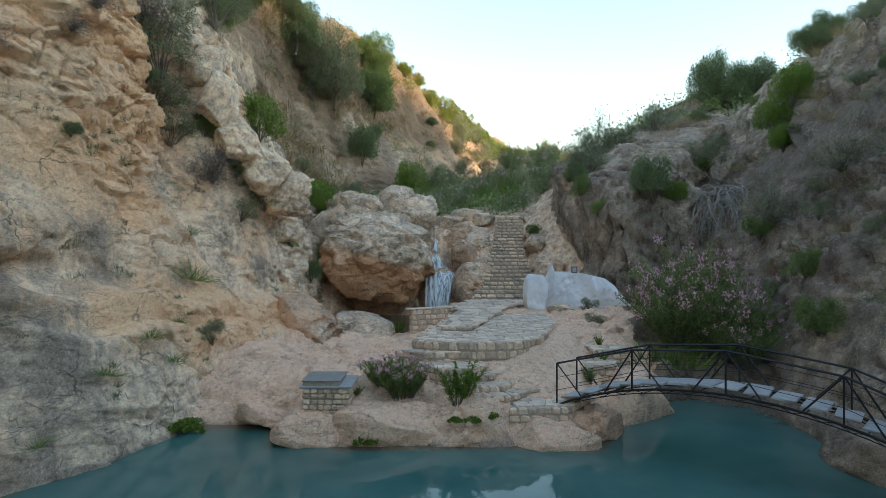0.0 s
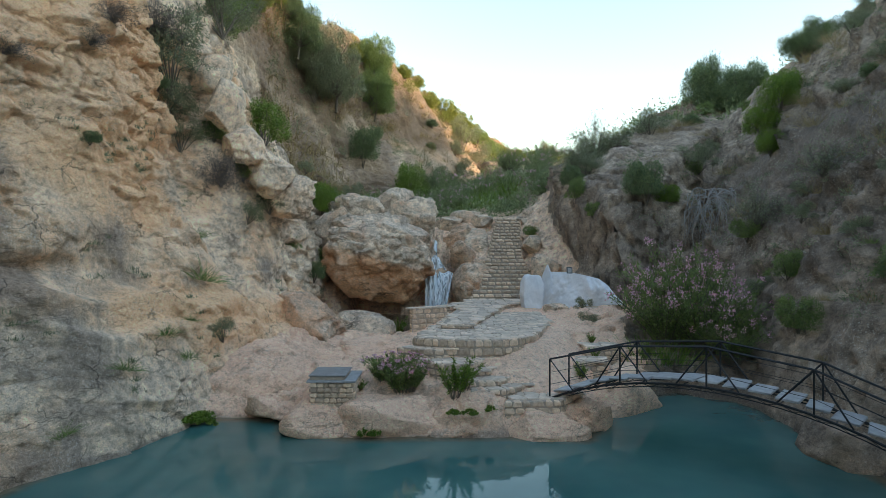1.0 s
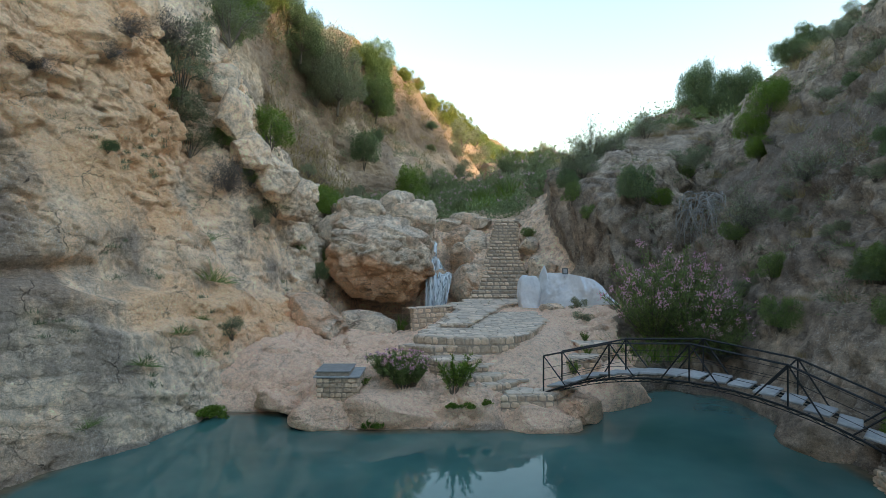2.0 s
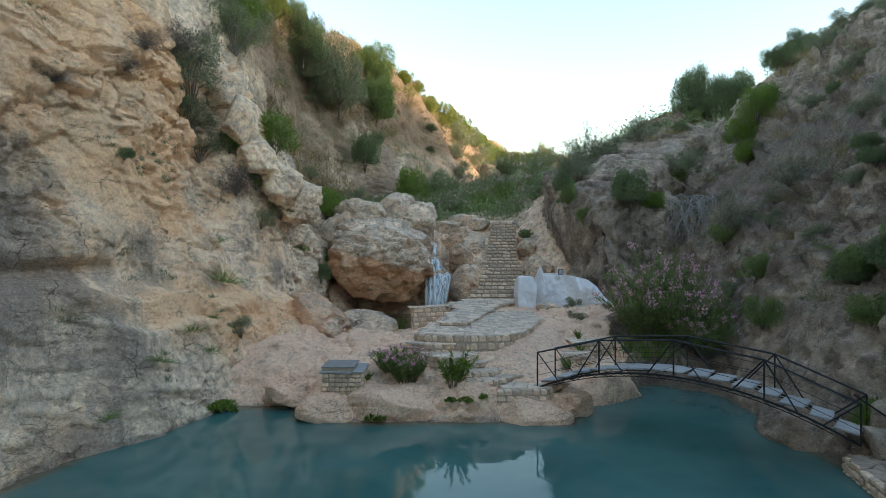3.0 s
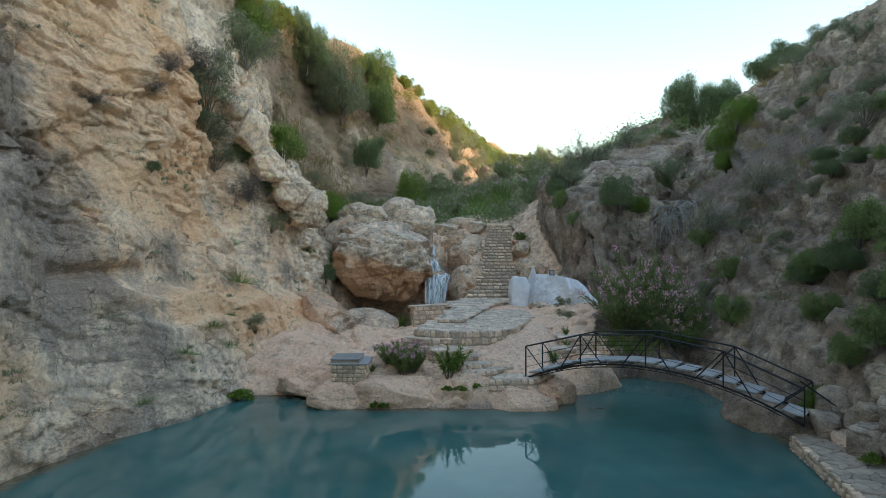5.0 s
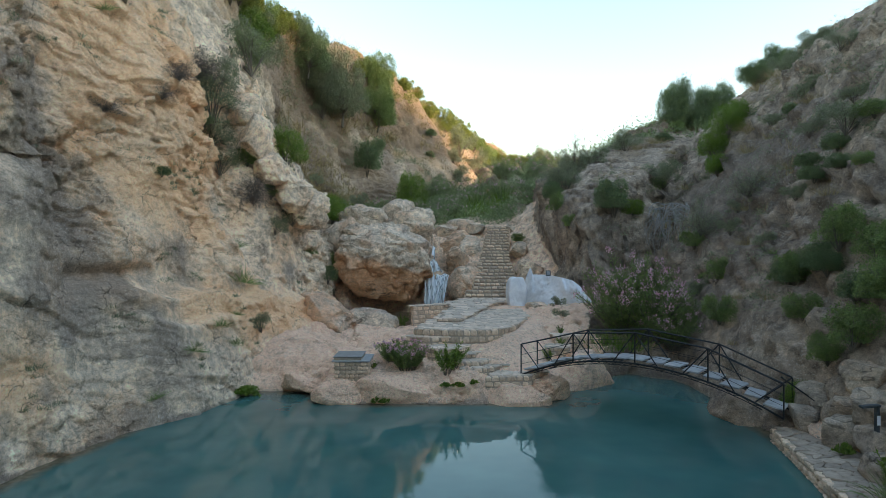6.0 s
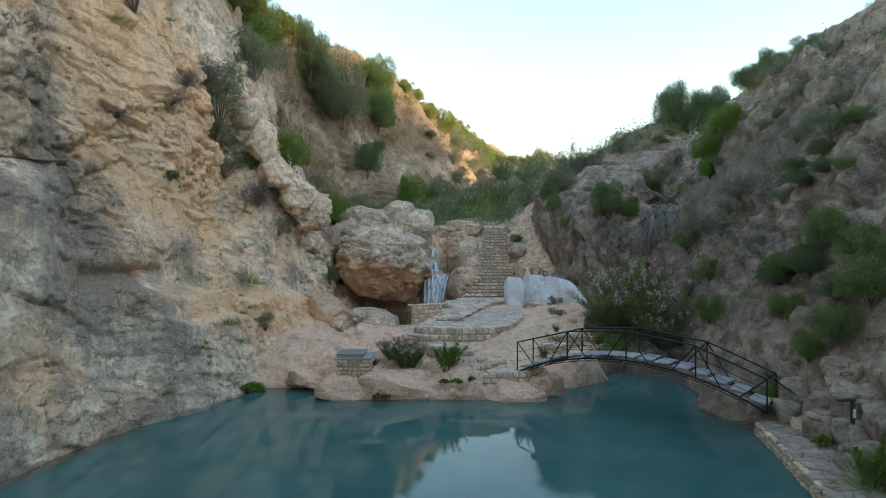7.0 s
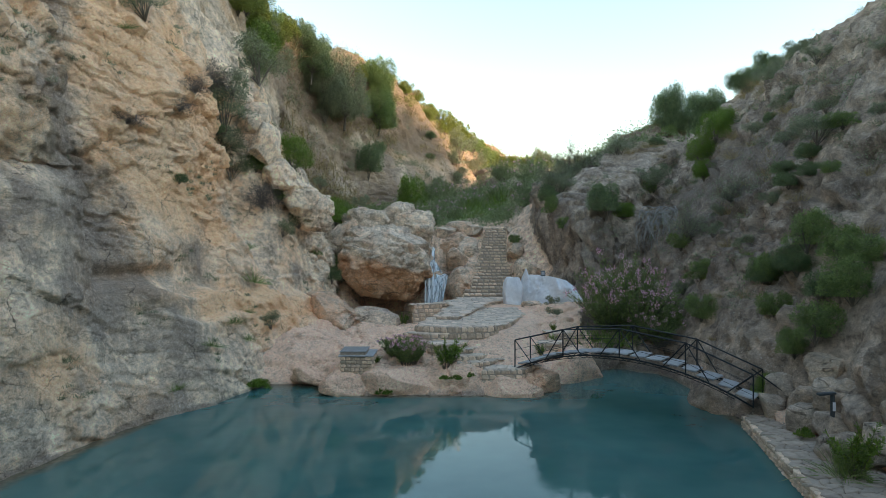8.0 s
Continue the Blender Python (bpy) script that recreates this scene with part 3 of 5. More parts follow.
def water_material():
    m, nt, b = nodes_of("turquoise_water")
    n = tex(nt, 0.35, 3)
    col = ramp(nt, n, (0.3, (0.032, 0.126, 0.120)), (0.7, (0.076, 0.194, 0.174)))
    shallow = math_(nt, "ADD", attr(nt, "depth"), math_(nt, "MULTIPLY", math_(nt, "SUBTRACT", tex(nt, 1.6, 4), 0.5), 0.35), True)
    bed = ramp(nt, tex(nt, 5, 4), (0.3, (0.10, 0.085, 0.055)), (0.7, (0.19, 0.16, 0.105)))
    col = mixc(nt, ramp(nt, shallow, (0.04, (0, 0, 0)), (0.3, (1, 1, 1))), bed, col)
    nt.links.new(col, b.inputs["Base Color"])
    b.inputs["Roughness"].default_value, b.inputs["IOR"].default_value = 0.02, 1.33
    bump(nt, b, tex(nt, 3.0, 3, 0.5), 0.004, 0.35)
    return m


WATER = water_material()
build_water()


# ---- masonry and bridge ----
BR_A, BR_B, BR_W = Vector((2.75, 15.0, 0)), Vector((8.62, 10.05, 0)), 1.0
BR_KNOTS = (0, 0.246, 0.502, 0.765, 1)
BR_Z = (0.79, 1.42, 1.61, 1.36, 0.69)
BR_ARCH = np.polyfit(BR_KNOTS, BR_Z, 4)
BR_H = (0.95, 0.84, 0.84, 0.84, 0.82)


def bridge_point(s, side, up=0.0, rail=0.0):
    """Along the bridge (0..1), across it (0..1) and above its deck; rail: share of the handrail's height."""
    along = (BR_B - BR_A).normalized()
    across = Vector((-along.y, along.x, 0))
    z = float(np.interp(s, BR_KNOTS, BR_Z)) if rail else float(np.polyval(BR_ARCH, s))
    p = BR_A + (BR_B - BR_A) * s + across * (side * BR_W)
    return Vector((p.x, p.y, z + up + rail * float(np.interp(s, BR_KNOTS, BR_H))))


def build_bridge():
    b = new("footbridge")
    b.location = bridge_point(0, 0.5)
    inv = Matrix.Translation(-b.location)

    def bars(name, label, ends, r=0.022, sides=4):
        bm = bmesh.new()
        for a, c in ends:
            bar(bm, inv @ a, inv @ c, r, sides)
        return part(name, bm, IRON, b, label)
    knots = BR_KNOTS
    fine = np.linspace(0, 1, 17)
    for side in (0, 1):
        bars("handrail", "", [(bridge_point(a, side, 0, 1), bridge_point(c, side, 0, 1)) for a, c in zip(knots, knots[1:])], 0.022)
        for name, label, drop, r, ends in (("stringer", "", -0.05, 0.028, fine), ("lower_chord", "thin rusty lower chord", -0.13, 0.012, fine[1:-1])):
            bm = bmesh.new()
            tube(bm, [inv @ bridge_point(a, side, drop) for a in ends], [r] * len(ends))
            part(name, bm, IRON, b, label)
        for a, c in zip(fine[1:-2], fine[2:-1]):
            bars("lattice_bar", "", [(bridge_point(a, side, -0.05), bridge_point((a + c) / 2, side, -0.13)), (bridge_point((a + c) / 2, side, -0.13), bridge_point(c, side, -0.05))], 0.008)
        for k in (0.32, 0.64):
            bars("wire", "thin horizontal rail wire", [(bridge_point(a, side, 0, k), bridge_point(c, side, 0, k)) for a, c in zip(knots, knots[1:])], 0.006)
        for s in knots:
            bars("post", "", [(bridge_point(s, side, -0.06), bridge_point(s, side, 0, 1))], 0.022)
            for ds in (-0.085, 0.085):
                if 0 <= s + ds <= 1:
                    bars("brace", "", [(bridge_point(s, side, 0, 1), bridge_point(s + ds, side, -0.03))], 0.018)
    for s in fine[1::2]:
        bars("cross_bearer", "", [(bridge_point(s, 0, -0.04), bridge_point(s, 1, -0.04))], 0.018)
    rng = random.Random(8)
    for i in range(15):
        s = (i + 0.5) / 15
        p, q = bridge_point(s, 0.5), bridge_point(s + 0.02, 0.5)
        d = (q - p).normalized()
        m = inv @ Matrix.Translation(p + Vector((0, 0, 0.035 + rng.uniform(0, 0.02)))) @ pose(0, 0, 0, 0, 0, math.degrees(math.atan2(d.y, d.x)) + rng.uniform(-5, 5)) @ pose(0, 0, 0, rng.uniform(-1.5, 1.5), -0.45 * math.degrees(math.asin(d.z)), 0)
        bm = bmesh.new()
        for v in box(bm, (rng.uniform(0.42, 0.5), rng.uniform(0.74, 0.9), 0.05)):
            v.co += Vector((rng.uniform(-0.03, 0.03), rng.uniform(-0.03, 0.03), 0))
        bmesh.ops.bevel(bm, geom=bm.edges[:], offset=0.012, segments=1, affect="EDGES")
        bmesh.ops.transform(bm, matrix=m, verts=bm.verts[:])
        part("deck_slab", bm, SLAB, b, "worn blue-grey stone deck slab")
    return tagged(b, "black iron truss footbridge with grey slabs over the pool", "bridge")


build_bridge()


# ---- rocks ----
def rock(name, centre, radii, seed, label, boxy=3.0, turn=0.0, lean=0.0, sub=5, warm=0.2, under=0.0, rough=1.0, material=None, category="rock", group="", cuts=None):
    """A boulder: a boxy ball with cut faces, bedding and grain. under: warm colour of its lower face."""
    bm = bmesh.new()
    bmesh.ops.create_icosphere(bm, subdivisions=sub, radius=1)
    me = bpy.data.meshes.new(name)
    bm.to_mesh(me)
    bm.free()
    v = np.empty(len(me.vertices) * 3)
    me.vertices.foreach_get("co", v)
    v = v.reshape(-1, 3)
    n = (np.abs(v) ** boxy).sum(1) ** (-1 / boxy)
    p = v * n[:, None]
    r = np.array(radii)
    rng = np.random.RandomState(seed)
    faces = [(Vector(d).normalized(), c) for d, c in cuts] if cuts else [(Vector(rng.normal(size=3)).normalized(), rng.uniform(0.68, 1.0)) for _ in range(10)]
    for d, cut in faces:  # flat broken faces
        d = np.array(d)
        over = np.maximum(0, p @ d - cut)
        p = p - over[:, None] * d * 0.97
    p = p * r
    k = min(radii)
    q = p + seed * 13.7
    p = p + v * (rough * relief(q * 1.3, 0.12 * k, 0.22 * min(k, 1.3), 0.04 * min(k, 1.2), 0.045 * min(k, 1.5), seed=seed))[:, None]
    me.vertices.foreach_set("co", p.reshape(-1))
    for key, val in (("warm", np.clip(warm + under * step01(0.12, -0.12, p[:, 2] / r[2] + 0.22 * p[:, 0] / r[0] + 0.12 * fbm(q / 0.8, 3, seed + 3)) + 0.6 * fbm(q / 0.9, 3, seed), 0, 1)),
                     ("stain", np.clip(0.5 * fbm(q / 1.2, 3, seed + 5) + 0.12, 0, 1)), ("soil", np.zeros(len(p)))):
        a = me.attributes.new(key, "FLOAT", "POINT")
        a.data.foreach_set("value", val.astype(np.float32))
    me.polygons.foreach_set("use_smooth", np.ones(len(me.polygons), bool))
    me.update()
    ob = put(name, me, material or BOULDER)
    ob.matrix_world = pose(*centre, 0, lean, turn)
    return tagged(ob, label, category, group)


rock("overhanging_boulder", (-3.3, 31.9, 4.15), (2.6, 2.6, 2.15), 4, "huge grey boulder with an orange broken underside over a cave", 12, -4, 3, 6, 0.0, 0.95, 1.2,
     cuts=(((-0.8, -0.1, -0.58), 1.02), ((0.9, -0.1, -0.42), 1.02), ((0.66, -0.15, 0.73), 0.92), ((-0.1, -0.5, 0.86), 0.84), ((0.08, -0.86, -0.5), 0.93), ((-0.45, -0.12, 0.88), 1.0),
           ((-0.75, -0.66, 0.0), 1.12), ((0.7, -0.7, 0.1), 1.1), ((-0.35, -0.8, 0.48), 0.98), ((0.0, 0.6, 0.8), 0.95)))
rock("boulder", (-2.3, 31.7, 5.25), (1.55, 1.7, 0.95), 71, "broken grey slab lying on the overhanging boulder", 9, -20, 24, 5, 0.05, 0, 0.9)
rock("boulder", (-4.9, 32.0, 5.6), (0.95, 1.3, 0.8), 72, "weathered grey block on the overhanging boulder", 7, 15, -14, 5, 0.0, 0, 0.9)
for c, r, sd, w in (((-5.0, 34.6, 6.0), (1.7, 1.5, 1.5), 5, 0), ((-2.9, 35.8, 6.5), (1.5, 1.5, 1.5), 6, 0), ((-1.5, 34.2, 5.9), (1.1, 1.3, 1.4), 7, 0),
                    ((1.15, 35.6, 5.0), (1.05, 1.0, 1.1), 9, 0.4), ((-6.2, 33.0, 5.2), (1.0, 1.2, 1.6), 12, 0.0)):
    rock("boulder", c, r, sd, "rounded grey limestone boulder above the waterfall", 4.5, sd * 37, 0, 5, w, 0, group="boulders above the cave")
for c, r, sd, w in (((1.0, 33.6, 4.3), (0.9, 0.8, 0.8), 41, 0.3), ((1.75, 34.6, 5.0), (0.8, 0.8, 0.8), 42, 0.1), ((0.3, 36.2, 5.9), (0.9, 0.8, 0.7), 43, 0.0), ((2.1, 32.9, 3.5), (0.5, 0.8, 0.6), 44, 0.2),
                    ((1.5, 37.0, 6.3), (1.0, 0.7, 0.6), 45, 0.1), ((2.4, 36.4, 6.2), (0.6, 0.6, 0.5), 46, 0.0), ((5.2, 36.6, 6.3), (0.7, 0.8, 0.6), 47, 0.1), ((4.9, 33.4, 4.8), (0.5, 0.8, 0.5), 48, 0.1), ((5.3, 30.8, 3.6), (0.6, 0.8, 0.7), 49, 0.1)):
    rock("boulder", c, r, sd, "weathered grey boulder beside the stairs", 5, sd * 41, 0, 4, w, 0, group="boulders beside the stairs")
rock("boulder", (-0.75, 35.0, 5.0), (0.45, 0.5, 0.75), 8, "pale standing boulder at the lip of the waterfall", 2.6, 0, 0, 4, 0.1)
rock("boulder", (1.65, 31.6, 2.6), (1.0, 1.5, 1.3), 10, "smooth brown boulder beside the falling water", 2.4, 20, 0, 5, 0.35)
rock("boulder", (-0.15, 33.1, 3.25), (0.5, 0.4, 0.35), 56, "wet mossy boulder between the two leaps of the waterfall", 2.6, 30, 0, 4, 0.2)
rock("boulder", (-3.2, 25.4, 1.05), (1.5, 1.0, 0.85), 14, "pale grey wedge of rock before the cave", 2.6, -25, 12, 5, 0.0, 0, 0.7)
rock("block", (-5.35, 23.3, 1.55), (1.3, 1.7, 1.2), 15, "cracked tan sandstone block under the cliff", 4.5, -8, 3, 5, 0.4, 0, 0.8)
for c, r, sd in (((-8.0, 21.9, 9.7), (0.5, 0.9, 1.0), 17), ((-7.5, 22.5, 8.5), (0.7, 0.9, 0.8), 18), ((-6.9, 23.4, 7.5), (0.8, 1.0, 0.9), 19), ((-8.6, 22.1, 11.0), (0.5, 0.8, 0.7), 20),
                 ((-6.5, 24.5, 6.7), (0.8, 1.1, 0.8), 22)):
    rock("boulder", c, r, sd, "whitish boulder wedged on the cliff's edge", 4.5, sd * 31, 0, 5, 0.0, group="white boulders on the cliff", material=CLIFF)
for c, r, sd in (((9.45, 8.9, 0.6), (0.42, 0.45, 0.36), 23), ((9.95, 9.7, 0.9), (0.5, 0.45, 0.4), 24), ((9.5, 7.9, 0.6), (0.4, 0.5, 0.4), 25), ((9.55, 6.2, 0.75), (0.55, 0.6, 0.5), 26),
                 ((9.3, 5.0, 0.5), (0.4, 0.5, 0.3), 27), ((9.35, 10.3, 0.55), (0.4, 0.35, 0.3), 28), ((10.1, 8.5, 1.3), (0.55, 0.6, 0.5), 29), ((8.85, 6.95, 0.5), (0.42, 0.4, 0.42), 51),
                 ((9.9, 7.3, 1.1), (0.5, 0.5, 0.45), 52), ((10.3, 9.3, 1.7), (0.5, 0.5, 0.45), 53), ((9.8, 10.5, 1.1), (0.45, 0.4, 0.35), 54), ((10.2, 6.3, 1.5), (0.6, 0.6, 0.5), 55)):
    rock("boulder", c, r, sd, "fractured grey-brown boulder behind the quay", 7, sd * 29, 0, 4, 0.15, group="boulders behind the quay", material=BANK)
rock("boulder", (8.75, 12.6, 0.1), (0.7, 1.1, 0.55), 30, "wet brown rock at the waterline under the footbridge", 4, 15, 0, 4, 0.1, material=HILL)
rock("whitewashed_rock", (4.0, 26.9, 2.4), (0.5, 0.32, 0.98), 31, "upright white-painted rock beside the stairs", 6, 8, 4, 5, rough=0.8, material=WHITE,
     cuts=(((-0.6, 0, 0.8), 1.2), ((0.75, 0, 0.66), 1.1), ((-0.93, 0, -0.36), 0.86), ((0.85, 0, -0.5), 1.15), ((0.1, -0.8, 0.6), 1.1)))
rock("flat_rock", (5.0, 26.2, 1.95), (0.6, 0.4, 0.22), 34, "dark flat rock before the white-painted face", 4.0, 5, 0, 4, 0.0)
rock("flat_rock", (6.2, 24.3, 1.95), (0.7, 0.5, 0.28), 35, "dark flat rock before the white-painted face", 4.0, -8, 0, 4, 0.1)
rock("stone_block", (5.55, 20.0, 1.2), (0.45, 0.35, 0.33), 36, "pale squared stone block on the bank", 6.0, 10, 0, 4, 0.1, 0, 0.3)
rock("landing_rock", (5.0, 17.3, 0.35), (1.5, 1.1, 0.75), 37, "low rounded rock bank below the footbridge", 3.5, 35, 0, 5, 0.5, 0, 0.6, material=GROUND)
rock("landing_rock", (-3.1, 14.7, 0.25), (0.95, 0.75, 0.55), 38, "pink rounded rock foot under the stone plinth", 3.0, 5, 0, 5, 0.7, 0, 0.5, material=GROUND)
rock("landing_rock", (2.5, 14.35, 0.1), (1.2, 0.6, 0.5), 39, "pink rounded rock shelf at the waterline", 3.0, 3, 0, 5, 0.7, 0, 0.5, material=GROUND)

for c, r, sd in (((-1.3, 14.62, 0.25), (1.3, 0.6, 0.6), 62), ((0.7, 14.72, 0.22), (1.2, 0.55, 0.55), 64), ((-4.3, 15.9, 0.3), (0.9, 0.7, 0.5), 66), ((3.5, 15.1, 0.12), (0.8, 0.7, 0.5), 67)):
    rock("landing_rock", c, r, sd, "fissured pink rock bulging over the waterline", 5, sd % 5 * 3, 0, 5, 0.8, 0, 1.3, material=GROUND, group="rocks at the landing's edge")


def build_white_face():
    """A rock face painted white: an uneven sheet with thickness, peaked at one end and torn to a point at the other."""
    u, v = np.meshgrid(np.linspace(0, 1, 90), np.linspace(0, 1, 50), indexing="ij")
    top = np.interp(u, (0, 0.06, 0.1, 0.17, 0.2, 0.45, 0.62, 0.78, 0.9, 1.0), (2.2, 2.75, 3.3, 3.85, 3.5, 3.52, 3.42, 3.3, 3.0, 2.5))
    foot = 1.8 + 0.5 * u + 0.06 * np.sin(u * 9)
    X = 4.5 + 2.8 * u - 0.1 * v
    Z = foot + (top - foot) * v
    Y = 27.7 - 4.0 * u + 0.75 * v ** 1.4 + 0.1 * np.sin(u * 11 + v * 3)
    q = np.stack([X, Y, Z], -1).reshape(-1, 3)
    Y = Y + (0.35 * fbm(q / 0.9, 4, 61) + 0.08 * fbm(q / 0.2, 3, 62)).reshape(u.shape) - 0.25 * blob(u, v, 0.62, 0.75, 0.05, 0.3)
    front = np.stack([X, Y, Z], -1)
    P = np.concatenate([front, (front + np.array((0, 0.35, -0.03)))[:, ::-1]], 1)
    me = sheet_mesh("whitewashed_rock", P)
    return tagged(put("whitewashed_rock", me, WHITE), "broad white-painted rock face under an overhang", "rock")


build_white_face()


# ---- masonry ----
def stone_meshes(name, material, seed, bevel=0.19):
    """Six worn blocks about one metre in size, to be scaled."""
    rng = random.Random(seed)
    out = []
    for k in range(6):
        bm = bmesh.new()
        v = box(bm, (1, 1, 1))
        for q in v:
            q.co += Vector([rng.uniform(-0.11, 0.11) for _ in range(3)])
        bmesh.ops.bevel(bm, geom=bm.edges[:], offset=bevel, segments=1, affect="EDGES")
        me = bpy.data.meshes.new(name)
        bm.to_mesh(me)
        bm.free()
        me.materials.append(material)
        out.append(me)
    return out


BLOCKS = stone_meshes("stone", STONE, 3)
RNG = random.Random(11)


def stone(parent, at, size, turn=0.0, name="stone", meshes=None):
    ob = new(name, RNG.choice(meshes or BLOCKS))
    ob.parent = parent
    ob.matrix_basis = Matrix.LocRotScale(Vector(at), Euler((RNG.uniform(-0.03, 0.03), RNG.uniform(-0.03, 0.03), turn + RNG.uniform(-0.03, 0.03))), Vector(size))
    return ob


def stone_face(parent, a, b, z0, z1, course=0.17, length=0.27, depth=0.16, proud=0.03):
    """Courses of stones along a wall's foot line from a to b (the face lies to the right of a-b)."""
    a, b = Vector((*a[:2], 0)), Vector((*b[:2], 0))
    d = (b - a)
    L = d.length
    d.normalize()
    nrm = Vector((d.y, -d.x, 0))
    turn = math.atan2(d.y, d.x)
    rows = max(1, round((z1 - z0) / course))
    h = (z1 - z0) / rows
    for r in range(rows):
        s = -RNG.uniform(0, 0.3) * length
        while s < L - 0.03:
            w = length * RNG.uniform(0.65, 1.35)
            s0, s1 = max(0, s), min(L, s + w)
            if s1 - s0 > 0.06:
                p = a + d * ((s0 + s1) / 2) + nrm * (proud - depth / 2 + RNG.uniform(-0.012, 0.012))
                stone(parent, (p.x, p.y, z0 + h * (r + 0.5)), (s1 - s0 - 0.018, depth, h - 0.016 - RNG.uniform(0, 0.012)), turn)
            s += w


def inside(poly, x, y):
    hit = False
    for (x0, y0), (x1, y1) in zip(poly, poly[1:] + poly[:1]):
        if (y0 > y) != (y1 > y) and x < x0 + (y - y0) * (x1 - x0) / (y1 - y0):
            hit = not hit
    return hit


def flags(parent, poly, z, size=0.34, thick=0.05, slope=None, material=FLAG, joint=0.94):
    """Irregular paving inside a polygon, each flag its own piece."""
    x0, x1 = min(p[0] for p in poly), max(p[0] for p in poly)
    y0, y1 = min(p[1] for p in poly), max(p[1] for p in poly)
    nx, ny = int((x1 - x0) / size) + 2, int((y1 - y0) / size) + 2
    rng = random.Random(round((x0 + y0) * 1000))
    pt = [[(x0 + (i - 0.5 + rng.uniform(-0.42, 0.42)) * size + (0.5 * size if j % 2 else 0), y0 + (j - 0.5 + rng.uniform(-0.4, 0.4)) * size) for i in range(nx + 1)] for j in range(ny + 1)]
    for j in range(ny):
        for i in range(nx):
            c = [Vector((*pt[j][i], 0)), Vector((*pt[j][i + 1], 0)), Vector((*pt[j + 1][i + 1], 0)), Vector((*pt[j + 1][i], 0))]
            m = sum(c, Vector()) / 4
            if not inside(poly, m.x, m.y):
                continue
            zz = z + (slope(m.x, m.y) if slope else 0) + rng.uniform(-0.008, 0.01)
            bm = bmesh.new()
            ring = []
            for q, q2 in zip(c, c[1:] + c[:1]):
                for f in (0.16, 0.84):
                    e = m + (q + (q2 - q) * f - m) * joint
                    ring.append(e)
            lo = [bm.verts.new((e.x - m.x, e.y - m.y, -thick)) for e in ring]
            up = [bm.verts.new((e.x - m.x, e.y - m.y, -0.012)) for e in ring]
            tp = [bm.verts.new(((e.x - m.x) * 0.92, (e.y - m.y) * 0.92, rng.uniform(-0.004, 0.004))) for e in ring]
            for A, B in ((lo, up), (up, tp)):
                for k in range(8):
                    bm.faces.new((A[k], A[(k + 1) % 8], B[(k + 1) % 8], B[k]))
            bm.faces.new(tp)
            ob = part("flagstone", bm, material, parent)
            ob.location = (m.x, m.y, zz)


def prism(name, poly, z0, z1, material, parent, label=""):
    bm = bmesh.new()
    lo = [bm.verts.new((x, y, z0)) for x, y in poly]
    hi = [bm.verts.new((x, y, z1)) for x, y in poly]
    n = len(poly)
    for k in range(n):
        bm.faces.new((lo[k], lo[(k + 1) % n], hi[(k + 1) % n], hi[k]))
    bm.faces.new(hi)
    bm.faces.new(lo[::-1])
    bmesh.ops.recalc_face_normals(bm, faces=bm.faces[:])
    return part(name, bm, material, parent, label)


def terrace(name, label, poly, z, low, faces, size=0.34, course=0.17):
    """A paved terrace: mortar core, stone faces along the named edges, flags on top. The polygon runs anticlockwise."""
    t = new(name)
    c = Vector((sum(p[0] for p in poly) / len(poly), sum(p[1] for p in poly) / len(poly)))
    prism("core", poly, low, z - 0.03, MORTAR, t)
    for k in faces:
        a, b = poly[k], poly[(k + 1) % len(poly)]
        stone_face(t, a, b, low, z - 0.005, course)
    flags(t, poly, z, size)
    return tagged(t, label, "terrace")


def build_stairs():
    st = new("staircase")
    n, y0, z0 = 24, 28.9, 2.0
    rise, run = 0.183, 0.315
    for i in range(n):
        f = i / (n - 1)
        y, z = y0 + run * i, z0 + rise * i
        if i < 11:
            xl, xr = 1.75 + 0.05 * i + (-0.35 if i < 3 else 0), 4.4
        else:
            xl, xr = 2.4 + 0.07 * (i - 11), 4.25 + 0.03 * (i - 11)
        bm = bmesh.new()
        box(bm, (xr - xl - 0.05, run + 0.3, 0.6), pose((xl + xr) / 2, y + run / 2 + 0.17, z + rise - 0.33))
        part("step_core", bm, MORTAR, st)
        x = xl
        while x < xr - 0.06:
            w = min(RNG.uniform(0.22, 0.48), xr - x)
            if xr - x - w < 0.12:
                w = xr - x
            stone(st, (x + w / 2, y + 0.13 + RNG.uniform(-0.015, 0.015), z + rise / 2), (w - 0.025, 0.34, rise - 0.04 + RNG.uniform(-0.012, 0.006)), 0, "step_stone")
            x += w
        for x in (xl + 0.02, xr - 0.02):
            stone(st, (x, y + 0.2, z - 0.08), (0.18, 0.3, 0.3), 0, "side_stone")
    return tagged(st, "long flight of rough stone steps climbing the rock bank", "stairs")


